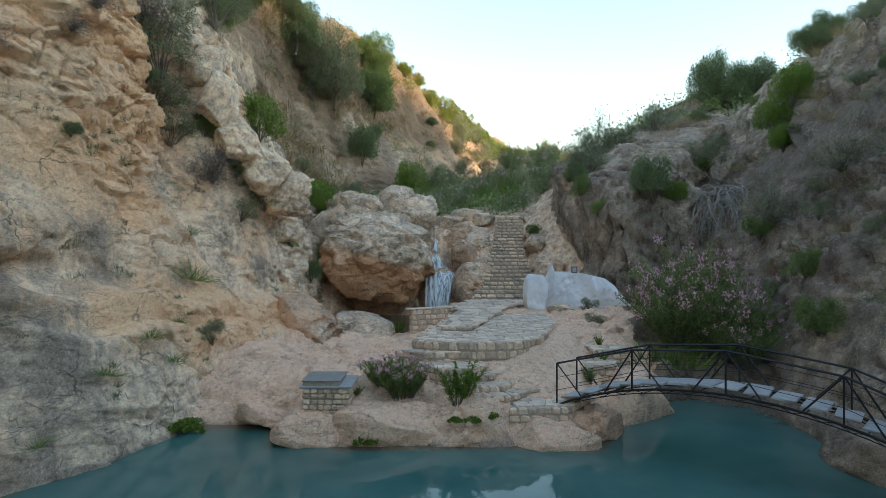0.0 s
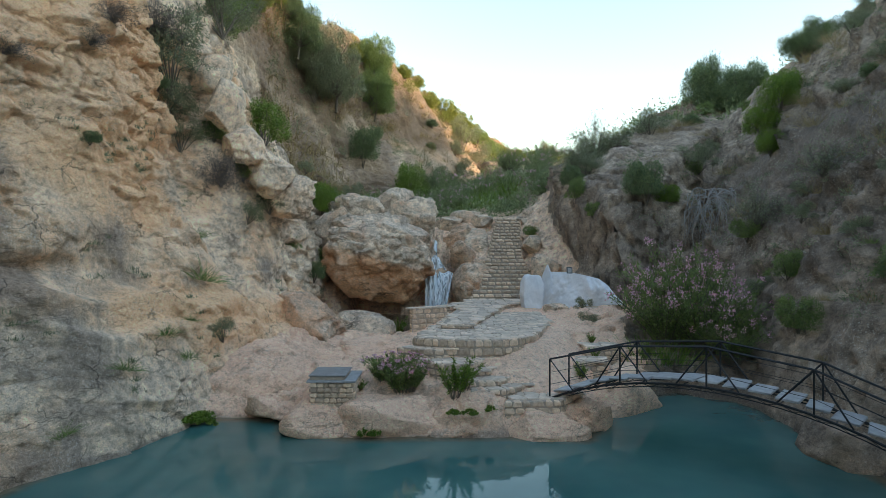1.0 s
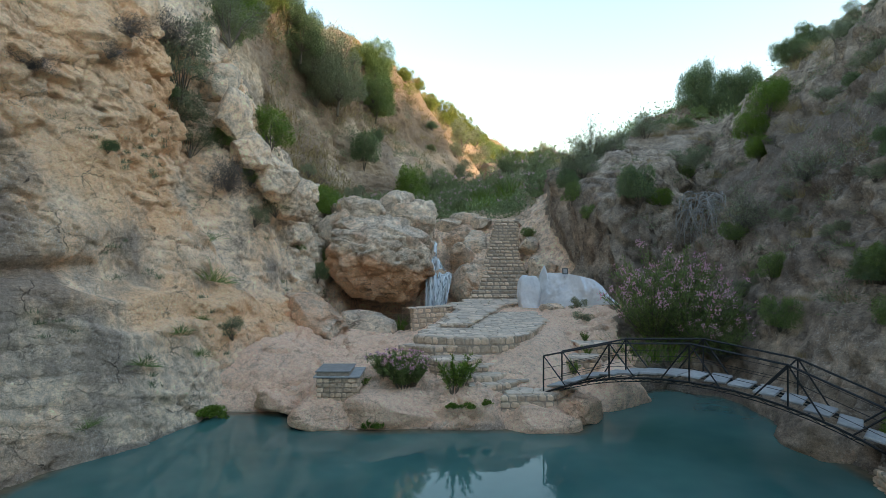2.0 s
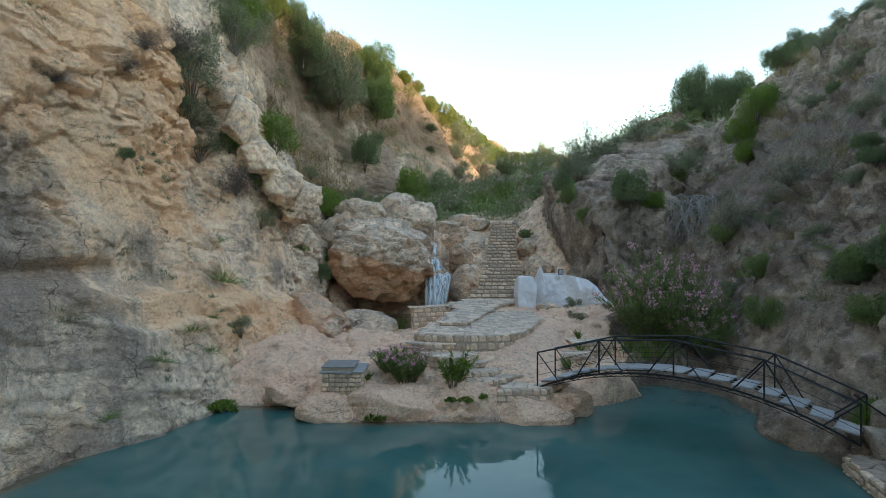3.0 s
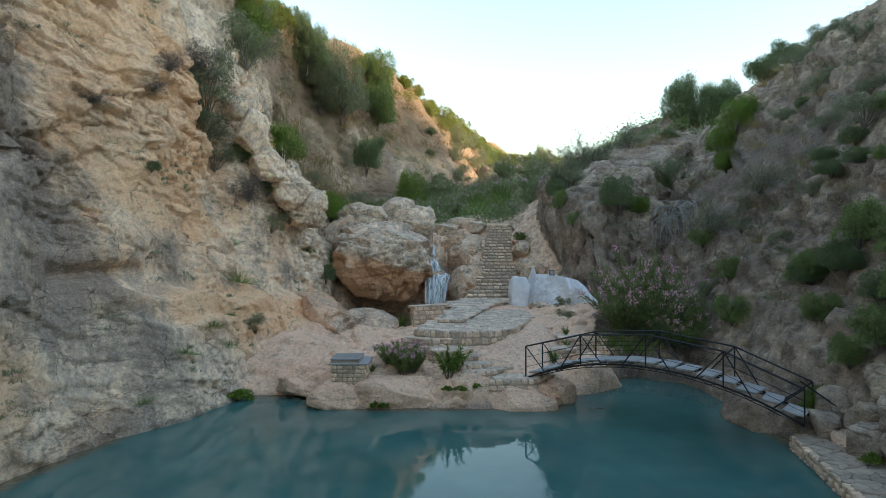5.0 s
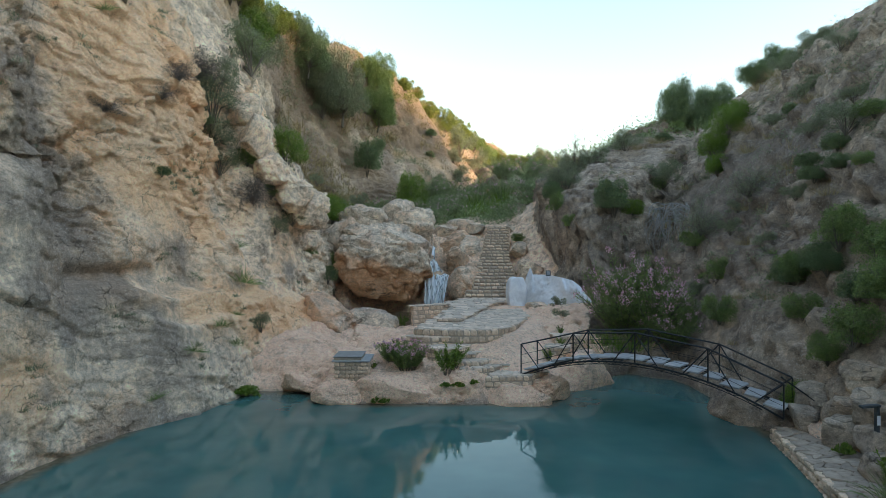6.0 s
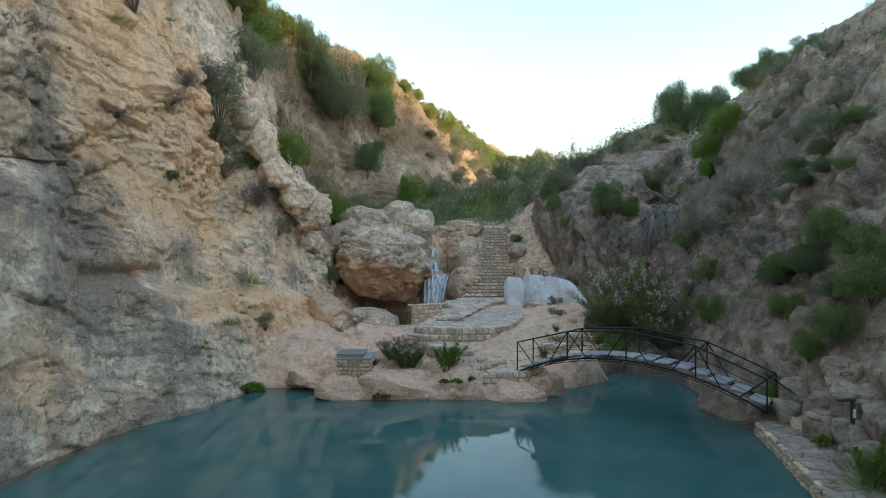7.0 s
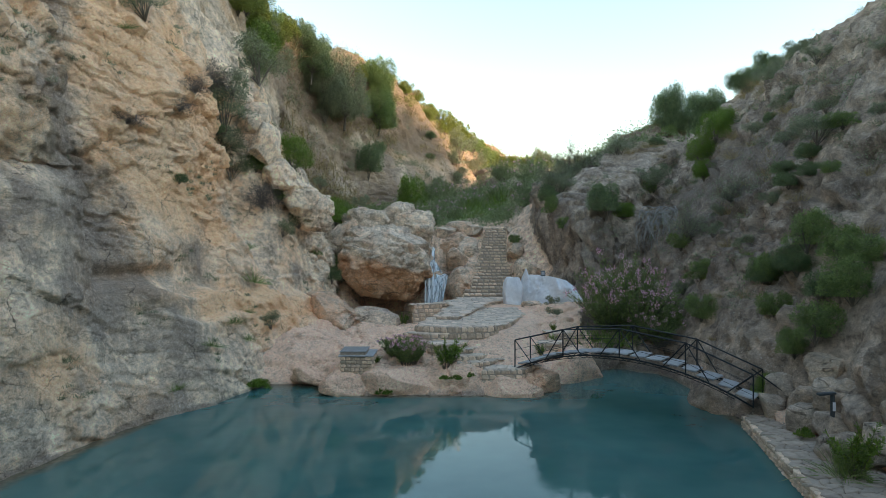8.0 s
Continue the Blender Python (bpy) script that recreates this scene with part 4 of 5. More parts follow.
def build_plinth():
    p = new("stone_plinth")
    x0, x1, y0, y1, z0, z1 = -3.3, -2.2, 14.55, 15.75, 0.6, 1.24
    prism("core", [(x0 + 0.03, y0 + 0.03), (x1 - 0.03, y0 + 0.03), (x1 - 0.03, y1), (x0 + 0.03, y1)], z0, z1, MORTAR, p)
    stone_face(p, (x0, y0), (x1, y0), z0, z1 - 0.01, 0.125, 0.17, 0.1)
    stone_face(p, (x1, y0), (x1, y1), z0, z1 - 0.01, 0.125, 0.17, 0.1)
    for sz, at, nm, mat in (((1.22, 1.32, 0.05), (-2.75, 15.15, 1.265), "cap_slab", SLAB), ((0.86, 1.05, 0.1), (-2.86, 15.1, 1.335), "lid_frame", MORTAR), ((0.92, 1.12, 0.03), (-2.86, 15.1, 1.40), "lid", LID)):
        bm = bmesh.new()
        box(bm, sz, pose(*at), 0.008)
        part(nm, bm, mat, p)
    return tagged(p, "low rubble-stone plinth with a grey metal lid", "plinth")


def build_wall():
    w = new("low_stone_wall")
    a, b, c = (-1.25, 24.6), (0.2, 25.3), (1.3, 27.6)
    prism("core", [a, b, c, (0.9, 27.9), (-0.1, 25.8), (-1.35, 25.1)], 0.9, 2.08, MORTAR, w)
    stone_face(w, a, b, 1.05, 2.08, 0.19, 0.3)
    stone_face(w, (-1.35, 25.1), a, 1.05, 2.08, 0.19, 0.3)
    stone_face(w, b, c, 1.6, 2.08, 0.19, 0.3)
    flags(w, [a, b, c, (0.9, 27.9), (-0.1, 25.8), (-1.35, 25.1)], 2.13, 0.3)
    return tagged(w, "low rubble-stone wall beside the cave pool", "wall")


def build_quay():
    q = new("quay")
    out = [(8.6, 10.4), (8.2, 8.6), (7.6, 6.0), (6.9, 3.0), (5.9, -1.0), (4.6, -8.0), (4.0, -16)]
    inn = [(5.6, -16), (6.4, -8.0), (7.9, -1.0), (9.0, 3.0), (9.35, 6.0), (9.5, 8.6), (9.7, 10.3)]
    poly = out + inn
    prism("core", poly, -1.2, 0.30, MORTAR, q)
    for a, b in zip(out[:5], out[1:5]):
        stone_face(q, b, a, -0.1, 0.33, 0.14, 0.26)
    stone_face(q, out[0], inn[-1], -0.1, 0.33, 0.14, 0.26)
    flags(q, [(8.62, 10.35), (8.22, 8.6), (7.62, 6.0), (7.15, 4.0), (9.2, 4.0), (9.35, 6.0), (9.5, 8.6), (9.7, 10.3)], 0.34, 0.26, material=QUAYSTONE, joint=0.965)
    return tagged(q, "stone quay with worn pale paving along the pool", "quay")


build_stairs()
terrace("paved_terrace", "raised terrace of grey flagstones with a rubble-stone front", [(-0.85, 17.15), (-0.1, 16.75), (0.9, 16.6), (1.7, 16.7), (2.3, 17.05), (2.75, 17.7), (3.1, 18.6), (3.9, 21.5), (3.9, 24.5), (0.4, 23.5), (-0.3, 20.0)], 2.0, 1.3, (0, 1, 2, 3, 4, 5, 6, 10), 0.24, 0.2)
terrace("paved_path", "paved path with a dark stone kerb leading to the stairs", [(-0.05, 19.0), (0.85, 18.85), (2.7, 26.0), (4.3, 28.7), (1.2, 29.3), (0.7, 25.5)], 2.14, 1.9, (0, 1, 2), 0.38, 0.12)
terrace("step_terrace", "small paved step below the terrace", [(-1.3, 16.9), (-0.2, 16.45), (0.35, 16.8), (-0.85, 17.3)], 1.76, 1.2, (0, 1), 0.3)
terrace("step_terrace", "paved step with a rounded stone edge", [(-0.55, 16.2), (0.05, 15.6), (0.75, 15.75), (1.15, 16.4), (1.1, 17.0), (-0.4, 17.05)], 1.5, 0.8, (0, 1, 2), 0.3)
terrace("step_terrace", "narrow stone step against the terrace", [(0.8, 15.75), (1.3, 15.95), (1.5, 16.65), (1.0, 16.8)], 1.3, 0.8, (0, 1), 0.26)
terrace("step_terrace", "paved step going down to the footbridge", [(0.6, 15.25), (1.45, 15.4), (2.0, 16.15), (1.5, 16.7), (0.7, 16.3)], 1.12, 0.6, (0, 1), 0.28)
terrace("step_terrace", "paved step going down to the footbridge", [(0.75, 14.95), (1.65, 15.05), (2.45, 15.95), (2.0, 16.4), (0.8, 15.8)], 0.96, 0.5, (0, 1), 0.28)
terrace("bridge_landing", "stone landing where the footbridge begins", [(1.55, 14.5), (2.95, 14.6), (3.75, 15.7), (2.7, 16.3), (1.9, 15.6)], 0.79, 0.1, (0, 1), 0.32)
terrace("step_terrace", "low stone step on the bank above the footbridge", [(3.8, 16.9), (4.8, 17.2), (4.95, 18.0), (3.85, 17.9)], 1.32, 0.7, (0, 1, 3), 0.3)
terrace("step_terrace", "low stone step on the bank above the footbridge", [(4.5, 18.3), (5.6, 18.7), (5.6, 19.5), (4.5, 19.2)], 1.52, 0.9, (0, 1, 3), 0.3)
build_plinth()
build_wall()
build_quay()


def build_lamp():
    p = new("bollard_lamp")
    p.location = (9.35, 7.8, 0.85)
    p.scale = (0.78, 0.78, 0.78)
    bm = bmesh.new()
    box(bm, (0.07, 0.14, 0.86), pose(0, 0, 0.43), 0.01)
    part("post", bm, LAMP, p)
    bm = bmesh.new()
    box(bm, (0.52, 0.17, 0.07), pose(-0.19, 0, 0.87, 0, -4, 0), 0.015)
    part("head", bm, LAMP, p)
    bm = bmesh.new()
    box(bm, (0.09, 0.012, 0.26), pose(0, -0.078, 0.5), 0.003)
    part("plate", bm, WHITE, p, "pale notice plate")
    return tagged(p, "grey metal bollard lamp with a flat arm", "lamp")


def build_bar():
    bm = bmesh.new()
    bar(bm, (8.9, 10.7, 1.55), (9.55, 10.2, 1.0), 0.02)
    bar(bm, (9.55, 10.2, 1.0), (9.55, 10.2, 0.4), 0.02)
    return tagged(part("iron_rail", bm, IRON), "bent black iron rail at the footbridge's end", "rail")


def build_plaque():
    p = new("plaque")
    p.location = (5.55, 26.25, 3.62)
    bm = bmesh.new()
    box(bm, (0.25, 0.05, 0.28), pose(0, 0, 0, -12, 0, 0), 0.008)
    part("frame", bm, LAMP, p)
    bm = bmesh.new()
    box(bm, (0.17, 0.02, 0.2), pose(0, -0.03, 0, -12, 0, 0), 0.004)
    part("panel", bm, SLAB, p, "pale worn panel")
    return tagged(p, "small dark-framed plaque on the white-painted rock", "plaque")


build_lamp()
build_bar()
build_plaque()


# ---- falling water ----
def build_falls():
    m, nt, b = nodes_of("falling_water")
    geo = nd(nt, "ShaderNodeNewGeometry")
    mp = nd(nt, "ShaderNodeMapping")
    mp.inputs["Scale"].default_value = (9, 9, 1.2)
    nt.links.new(geo.outputs["Position"], mp.inputs["Vector"])
    n = nd(nt, "ShaderNodeTexNoise", Scale=1.0, Detail=4.0)
    nt.links.new(mp.outputs["Vector"], n.inputs["Vector"])
    nt.links.new(ramp(nt, n.outputs["Fac"], (0.3, (0.5, 0.6, 0.66)), (0.6, (0.86, 0.9, 0.92))), b.inputs["Base Color"])
    nt.links.new(ramp(nt, n.outputs["Fac"], (0.32, (0.4,) * 3), (0.5, (1, 1, 1))), b.inputs["Alpha"])
    b.inputs["Roughness"].default_value = 0.3
    fall = new("waterfall")
    for name, x0, x1, w0, w1, y0, y1, z0, z1 in (("upper_fall", -0.5, -0.68, 0.45, 0.8, 34.2, 33.5, 5.0, 4.1), ("middle_fall", -0.55, -0.25, 0.7, 0.9, 33.4, 32.9, 4.15, 3.45),
                                               ("lower_fall", -0.62, -0.45, 0.6, 0.95, 33.0, 31.9, 3.45, 0.95), ("side_fall", 0.2, -0.2, 0.75, 0.7, 32.9, 31.8, 3.3, 1.2)):
        t, s = np.meshgrid(np.linspace(0, 1, 40), np.linspace(-0.5, 0.5, 16), indexing="ij")
        X = x0 + (x1 - x0) * t ** 1.2 + s * (w0 + (w1 - w0) * t ** 1.5)
        Y = y0 + (y1 - y0) * np.sqrt(t) + 0.08 * np.sin(s * 17 + t * 3) - 0.15 * np.cos(s * 3)
        Z = z0 + (z1 - z0) * t ** 1.3 + 0.06 * np.sin(s * 9)
        me = sheet_mesh(name, np.stack([X, Y, Z], -1))
        me.materials.append(m)
        put(name, me, None, fall)
    return tagged(fall, "white waterfall in two leaps between the boulders", "waterfall")


build_falls()


# ---- plants ----
def leaf_mesh(name, C, D, length, width, rng, material):
    """One small folded leaf for each centre C and direction D."""
    n = len(C)
    D = D / (np.linalg.norm(D, axis=1, keepdims=True) + 1e-9)
    S = np.cross(D, rng.normal(size=(n, 3)))
    S /= np.linalg.norm(S, axis=1, keepdims=True) + 1e-9
    N = np.cross(D, S)
    L = (length * rng.uniform(0.6, 1.3, n))[:, None]
    W = (width * rng.uniform(0.7, 1.3, n))[:, None]
    base, tip = C - D * L * 0.5, C + D * L * 0.5
    mid = C + N * W * 0.25
    V = np.stack([base, mid + S * W * 0.5, tip, mid - S * W * 0.5], 1).reshape(-1, 3)
    me = bpy.data.meshes.new(name)
    me.vertices.add(4 * n)
    me.vertices.foreach_set("co", V.reshape(-1))
    me.loops.add(4 * n)
    me.loops.foreach_set("vertex_index", np.arange(4 * n, dtype=np.int32))
    me.polygons.add(n)
    me.polygons.foreach_set("loop_start", np.arange(0, 4 * n, 4, dtype=np.int32))
    me.update(calc_edges=True)
    me.materials.append(material)
    return me


def blade_mesh(name, roots, heads, length, width, rng, material, segs=4, bend=0.9):
    """Arching grass blades from roots, setting out towards heads."""
    n = len(roots)
    L = length * rng.uniform(0.5, 1.15, n)
    H = heads / np.linalg.norm(heads, axis=1, keepdims=True)
    S = np.cross(H, rng.normal(size=(n, 3)))
    S /= np.linalg.norm(S, axis=1, keepdims=True)
    p, d = roots.copy(), H.copy()
    rows = []
    for k in range(segs + 1):
        w = width * (1 - (k / segs) ** 2 * 0.95) * 0.5
        rows += [p - S * w, p + S * w]
        d = d + np.array((0, 0, -1.0)) * bend / segs * rng.uniform(0.3, 1.2, n)[:, None]
        d /= np.linalg.norm(d, axis=1, keepdims=True)
        p = p + d * (L / segs)[:, None]
    V = np.stack(rows, 1)
    m = 2 * (segs + 1)
    q = np.array([(2 * k, 2 * k + 1, 2 * k + 3, 2 * k + 2) for k in range(segs)])
    F = (np.arange(n)[:, None, None] * m + q[None]).reshape(-1, 4)
    me = bpy.data.meshes.new(name)
    me.vertices.add(n * m)
    me.vertices.foreach_set("co", V.reshape(-1))
    me.loops.add(F.size)
    me.loops.foreach_set("vertex_index", F.reshape(-1).astype(np.int32))
    me.polygons.add(len(F))
    me.polygons.foreach_set("loop_start", np.arange(0, F.size, 4, dtype=np.int32))
    me.update(calc_edges=True)
    me.materials.append(material)
    return me


def lobes_of(rng, count, spread, low, high, squash=0.8):
    """Crown lobes: centre and radius."""
    out = []
    for _ in range(int(count * 1.5)):
        a, r = rng.uniform(0, 6.283), spread * math.sqrt(rng.uniform(0.02, 1))
        out.append((np.array((r * math.cos(a), r * math.sin(a), rng.uniform(low, high) * (1.05 - 0.45 * (r / spread) ** 2))), rng.uniform(0.13, 0.4)))
    return out


def crown(rng, lobes, n, ragged=0.2):
    C, D = [], []
    tot = sum(r * r for _, r in lobes)
    for c, r in lobes:
        k = int(n * r * r / tot)
        u = rng.normal(size=(k, 3))
        u /= np.linalg.norm(u, axis=1, keepdims=True)
        # leaves sit in tufts over the lobe, with gaps between
        t = rng.normal(size=(max(6, k // 14), 3))
        t /= np.linalg.norm(t, axis=1, keepdims=True)
        pick = t[rng.randint(len(t), size=k)]
        u = u * 0.42 + pick
        u /= np.linalg.norm(u, axis=1, keepdims=True)
        rad = r * (0.55 + 0.5 * rng.uniform(0, 1, k) ** 0.6 + ragged * rng.normal(size=k) * 0.6)
        C.append(c + u * rad[:, None])
        D.append(u + 0.8 * rng.normal(size=(k, 3)) + np.array((0, 0, 0.25)))
    C, D = np.concatenate(C), np.concatenate(D)
    keep = C[:, 2] > 0.03
    return C[keep], D[keep]


def limbs(rng, lobes, trunk, thick, fork=0.0):
    bm = bmesh.new()
    foot = Vector((0, 0, -0.25))
    top = Vector((0.05, 0, trunk))
    if trunk > 0.05:
        bar(bm, foot, top * 0.5 + Vector((0.03, 0.02, 0)), thick, 7, thick * 0.8)
        bar(bm, top * 0.5 + Vector((0.03, 0.02, 0)), top, thick * 0.8, 7, thick * 0.65)
    for c, r in lobes:
        e = Vector(c)
        m = top * 0.55 + e * 0.45 + Vector((rng.uniform(-0.06, 0.06), rng.uniform(-0.06, 0.06), rng.uniform(0, 0.08)))
        bar(bm, top if trunk > 0.05 else foot, m, thick * 0.5, 5, thick * 0.32)
        bar(bm, m, e + Vector((0, 0, r * 0.4)), thick * 0.32, 5, thick * 0.1)
        for _ in range(3):
            q = e + Vector((rng.uniform(-r, r), rng.uniform(-r, r), rng.uniform(-r * 0.2, r)))
            bar(bm, m.lerp(e, 0.6), q, thick * 0.16, 4, thick * 0.05)
    return bm


MODELS = {}


def bush_model(key, name, label, category, leaf, n=2800, size=(0.11, 0.05), lobes=9, seed=1, trunk=0.0, thick=0.03, low=0.06, high=1.0, spread=0.62, flowers=0):
    """A bush or tree of about one metre half-width, to be copied."""
    rng = np.random.RandomState(seed)
    root = new(name)
    lb = lobes_of(rng, lobes, spread, low + trunk, high + trunk)
    part("trunk" if trunk else "stem_frame", limbs(rng, lb, trunk, thick), BARK, root)
    C, D = crown(rng, lb, n)
    put("crown" if trunk else "foliage", leaf_mesh("foliage", C, D, *size, rng, leaf), None, root)
    if flowers:
        top = C[rng.permutation(len(C))[:flowers]]
        C2 = np.repeat(top, 7, 0) + rng.normal(size=(len(top) * 7, 3)) * 0.025
        put("blossom", leaf_mesh("blossom", C2, rng.normal(size=C2.shape), 0.05, 0.045, rng, PETAL), None, root, "pink oleander blossom")
    tagged(root, label, category)
    MODELS[key] = root
    return root


def oleander_model(key, label, seed, stems=46, leaf=None, flowers=0.5, wide=0.55, k=70, size=(0.17, 0.036), petal=0.07):
    rng = np.random.RandomState(seed)
    root = new("oleander")
    bm = bmesh.new()
    C, D, F = [], [], []
    for _ in range(stems):
        a, tilt = rng.uniform(0, 6.283), wide * math.sqrt(rng.uniform(0, 1))
        d = Vector((math.sin(tilt) * math.cos(a), math.sin(tilt) * math.sin(a), math.cos(tilt)))
        foot = Vector((0.2 * math.cos(a) * rng.uniform(0, 1), 0.2 * math.sin(a) * rng.uniform(0, 1), -0.1))
        L = rng.uniform(0.9, 1.75)
        mid = foot + d * L * 0.55
        tip = foot + d * L + Vector((0.12 * math.cos(a), 0.12 * math.sin(a), -0.05 * L))
        bar(bm, foot, mid, 0.012, 4, 0.009)
        bar(bm, mid, tip, 0.009, 4, 0.004)
        t = rng.uniform(0.28, 1.02, k)
        p = np.where((t < 0.55)[:, None], np.array(foot) + np.outer(t / 0.55, np.array(mid - foot)), np.array(mid) + np.outer((t - 0.55) / 0.45, np.array(tip - mid)))
        u = rng.normal(size=(k, 3)) * 0.9 + np.array(d) * 0.9
        u /= np.linalg.norm(u, axis=1, keepdims=True)
        C.append(p + u * 0.08)
        D.append(u)
        if rng.uniform() < flowers:
            F.append(np.array(tip) + np.array(d) * 0.07 + rng.normal(size=(20, 3)) * 0.05)
    part("stem_frame", bm, BARK, root)
    put("foliage", leaf_mesh("foliage", np.concatenate(C), np.concatenate(D), *size, rng, leaf or LEAF_GREEN), None, root)
    if F:
        F = np.concatenate(F)
        put("blossom", leaf_mesh("blossom", F, rng.normal(size=F.shape), petal, petal * 0.85, rng, PETAL), None, root, "pink oleander blossom")
    tagged(root, label, "bush")
    MODELS[key] = root
    return root


def tuft_model(key, name, label, leaf, n, length, width, seed, bend=0.9, spread=0.25, splay=0.6):
    rng = np.random.RandomState(seed)
    root = new(name)
    r = rng.normal(size=(n, 3)) * np.array((spread, spread, 0)) + np.array((0, 0, -0.05))
    h = np.concatenate([r[:, :2] / max(spread, 1e-3) * splay * 0.6 + rng.normal(size=(n, 2)) * splay * 0.4, np.ones((n, 1))], 1)
    put("grass_clump", blade_mesh("grass_clump", r, h, length, width, rng, leaf, 4, bend), None, root)
    tagged(root, label, "grass")
    MODELS[key] = root
    return root


def twig_model(key, label, seed, leaf=LEAF_TWIG):
    rng = np.random.RandomState(seed)
    root = new("twiggy_shrub")
    bm = bmesh.new()
    C, D = [], []
    for _ in range(26):
        a, t = rng.uniform(0, 6.283), rng.uniform(0.1, 1.1)
        p = Vector((0, 0, -0.05))
        d = Vector((math.sin(t) * math.cos(a), math.sin(t) * math.sin(a), math.cos(t)))
        for k in range(5):
            q = p + d * rng.uniform(0.17, 0.27)
            bar(bm, p, q, 0.012 - 0.002 * k, 3, 0.01 - 0.002 * k)
            for _ in range(4):
                e = q + (d + Vector(rng.normal(size=3)) * 0.8) * 0.17
                bar(bm, q, e, 0.005, 3, 0.002)
                C.append(np.array(e) + rng.normal(size=(5, 3)) * 0.06)
                D.append(rng.normal(size=(5, 3)) + np.array(d))
            p = q
            d = (d + Vector(rng.normal(size=3)) * 0.3).normalized()
    part("twig_frame", bm, LEAF_TWIG, root)
    put("foliage", leaf_mesh("foliage", np.concatenate(C), np.concatenate(D), 0.09, 0.02, rng, leaf), None, root)
    tagged(root, label, "shrub")
    MODELS[key] = root
    return root


bush_model("olive_tree", "olive_tree", "grey-green wild olive tree leaning from the slope", "tree", LEAF_OLIVE, 24000, (0.05, 0.015), 22, 2, 0.06, 0.04, 0.05, 1.1, 0.72)
bush_model("carob_tree", "carob_tree", "dense dark green carob tree on the slope", "tree", LEAF_GREEN, 26000, (0.042, 0.026), 20, 3, 0.06, 0.04, 0.05, 1.35, 0.62)
bush_model("dark_tree", "tree", "dark bluish green tree on the ridge", "tree", LEAF_DARK, 26000, (0.042, 0.024), 19, 4, 0.08, 0.04, 0.05, 1.05, 0.7)
bush_model("green", "bush", "rounded green bush rooted in the rock", "bush", LEAF_GREEN, 9500, (0.055, 0.028), 10, 5)
bush_model("bright", "bush", "bright green leafy bush on the slope", "bush", LEAF_BRIGHT, 9500, (0.055, 0.03), 10, 6)
bush_model("dark", "bush", "dense dark green bush on the rock", "bush", LEAF_DARK, 9500, (0.052, 0.026), 11, 7)
bush_model("grey", "scrub_bush", "loose grey-green scrub on the cliff", "bush", LEAF_OLIVE, 6500, (0.06, 0.017), 10, 8)
bush_model("yellow", "bush", "sunlit yellow-green bush on the crest", "bush", LEAF_YELLOW, 7000, (0.07, 0.036), 10, 9)
oleander_model("oleander", "flowering pink oleander with narrow green leaves", 10, 46, LEAF_GREEN, 0.6)
oleander_model("oleander_wide", "spreading pink-flowered oleander above the pool", 11, 120, LEAF_GREEN, 0.3, 0.8, 90, (0.10, 0.019), 0.05)
oleander_model("oleander_plain", "young oleander shoots without blossom", 12, 16, LEAF_BRIGHT, 0.0, 0.4)
oleander_model("oleander_thicket", "oleander thicket with sparse pink blossom", 13, 60, LEAF_HAZE_LIT, 0.2, 0.8, 80, (0.12, 0.03), 0.05)
tuft_model("reed", "reeds", "tall green reeds on the valley floor", LEAF_BRIGHT, 130, 1.5, 0.035, 14, 0.8, 0.55, 0.5)
tuft_model("grass", "grass_tuft", "green grass tuft growing in a crevice", LEAF_GREEN, 120, 0.9, 0.02, 15, 1.3, 0.22, 0.9)
tuft_model("dry", "dry_grass_tuft", "tuft of dry straw-coloured grass", LEAF_DRY, 150, 1.0, 0.016, 16, 0.9, 0.3, 0.6)
twig_model("twig", "leafless brown-grey shrub hanging on the cliff", 17)
twig_model("twig_green", "sparse thin grey-green shrub", 18, LEAF_OLIVE)
bush_model("herb", "herb", "low bright green plants at the waterline", "plant", LEAF_BRIGHT, 1500, (0.16, 0.1), 8, 19, 0, 0.015, 0.05, 0.25, 0.75)

CLIFF_TREE, GROUND_TREE = tree_of(CLIFF_P), tree_of(GROUND_P)
USED = set()
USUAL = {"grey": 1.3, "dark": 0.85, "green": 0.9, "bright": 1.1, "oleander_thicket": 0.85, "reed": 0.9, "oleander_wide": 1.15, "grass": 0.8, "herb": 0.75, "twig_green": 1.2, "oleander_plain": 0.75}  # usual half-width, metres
SPIN = random.Random(5)


def plant(key, at, r, tall=1.0, lean=(0, 0), group=""):
    root = MODELS[key]
    m = Matrix.Translation(at) @ pose(0, 0, 0, lean[0], lean[1], SPIN.uniform(0, 360)) @ Matrix.Diagonal((r * SPIN.uniform(0.92, 1.08), r * SPIN.uniform(0.92, 1.08), r * tall, 1))
    if key in USED:
        ob = copy_thing(root, m @ Matrix.Diagonal((*(1 / s for s in root.scale), 1)))  # sized on its own, not by the first of its kind
    else:
        root.matrix_basis = m
        ob = root
        USED.add(key)
    return tagged(ob, group=group) if group else ob


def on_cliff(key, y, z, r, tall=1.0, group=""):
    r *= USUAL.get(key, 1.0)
    hit, n = CLIFF_TREE.ray_cast(Vector((14, y, z)), Vector((-1, 0, 0)))[:2]
    if hit:
        n = n if n.x > 0 else -n
        plant(key, hit + Vector((n.x, n.y, 0)) * (0.25 * r) - Vector((0, 0, 0.1 * r)), r * 1.25, tall, (0, 12), group)


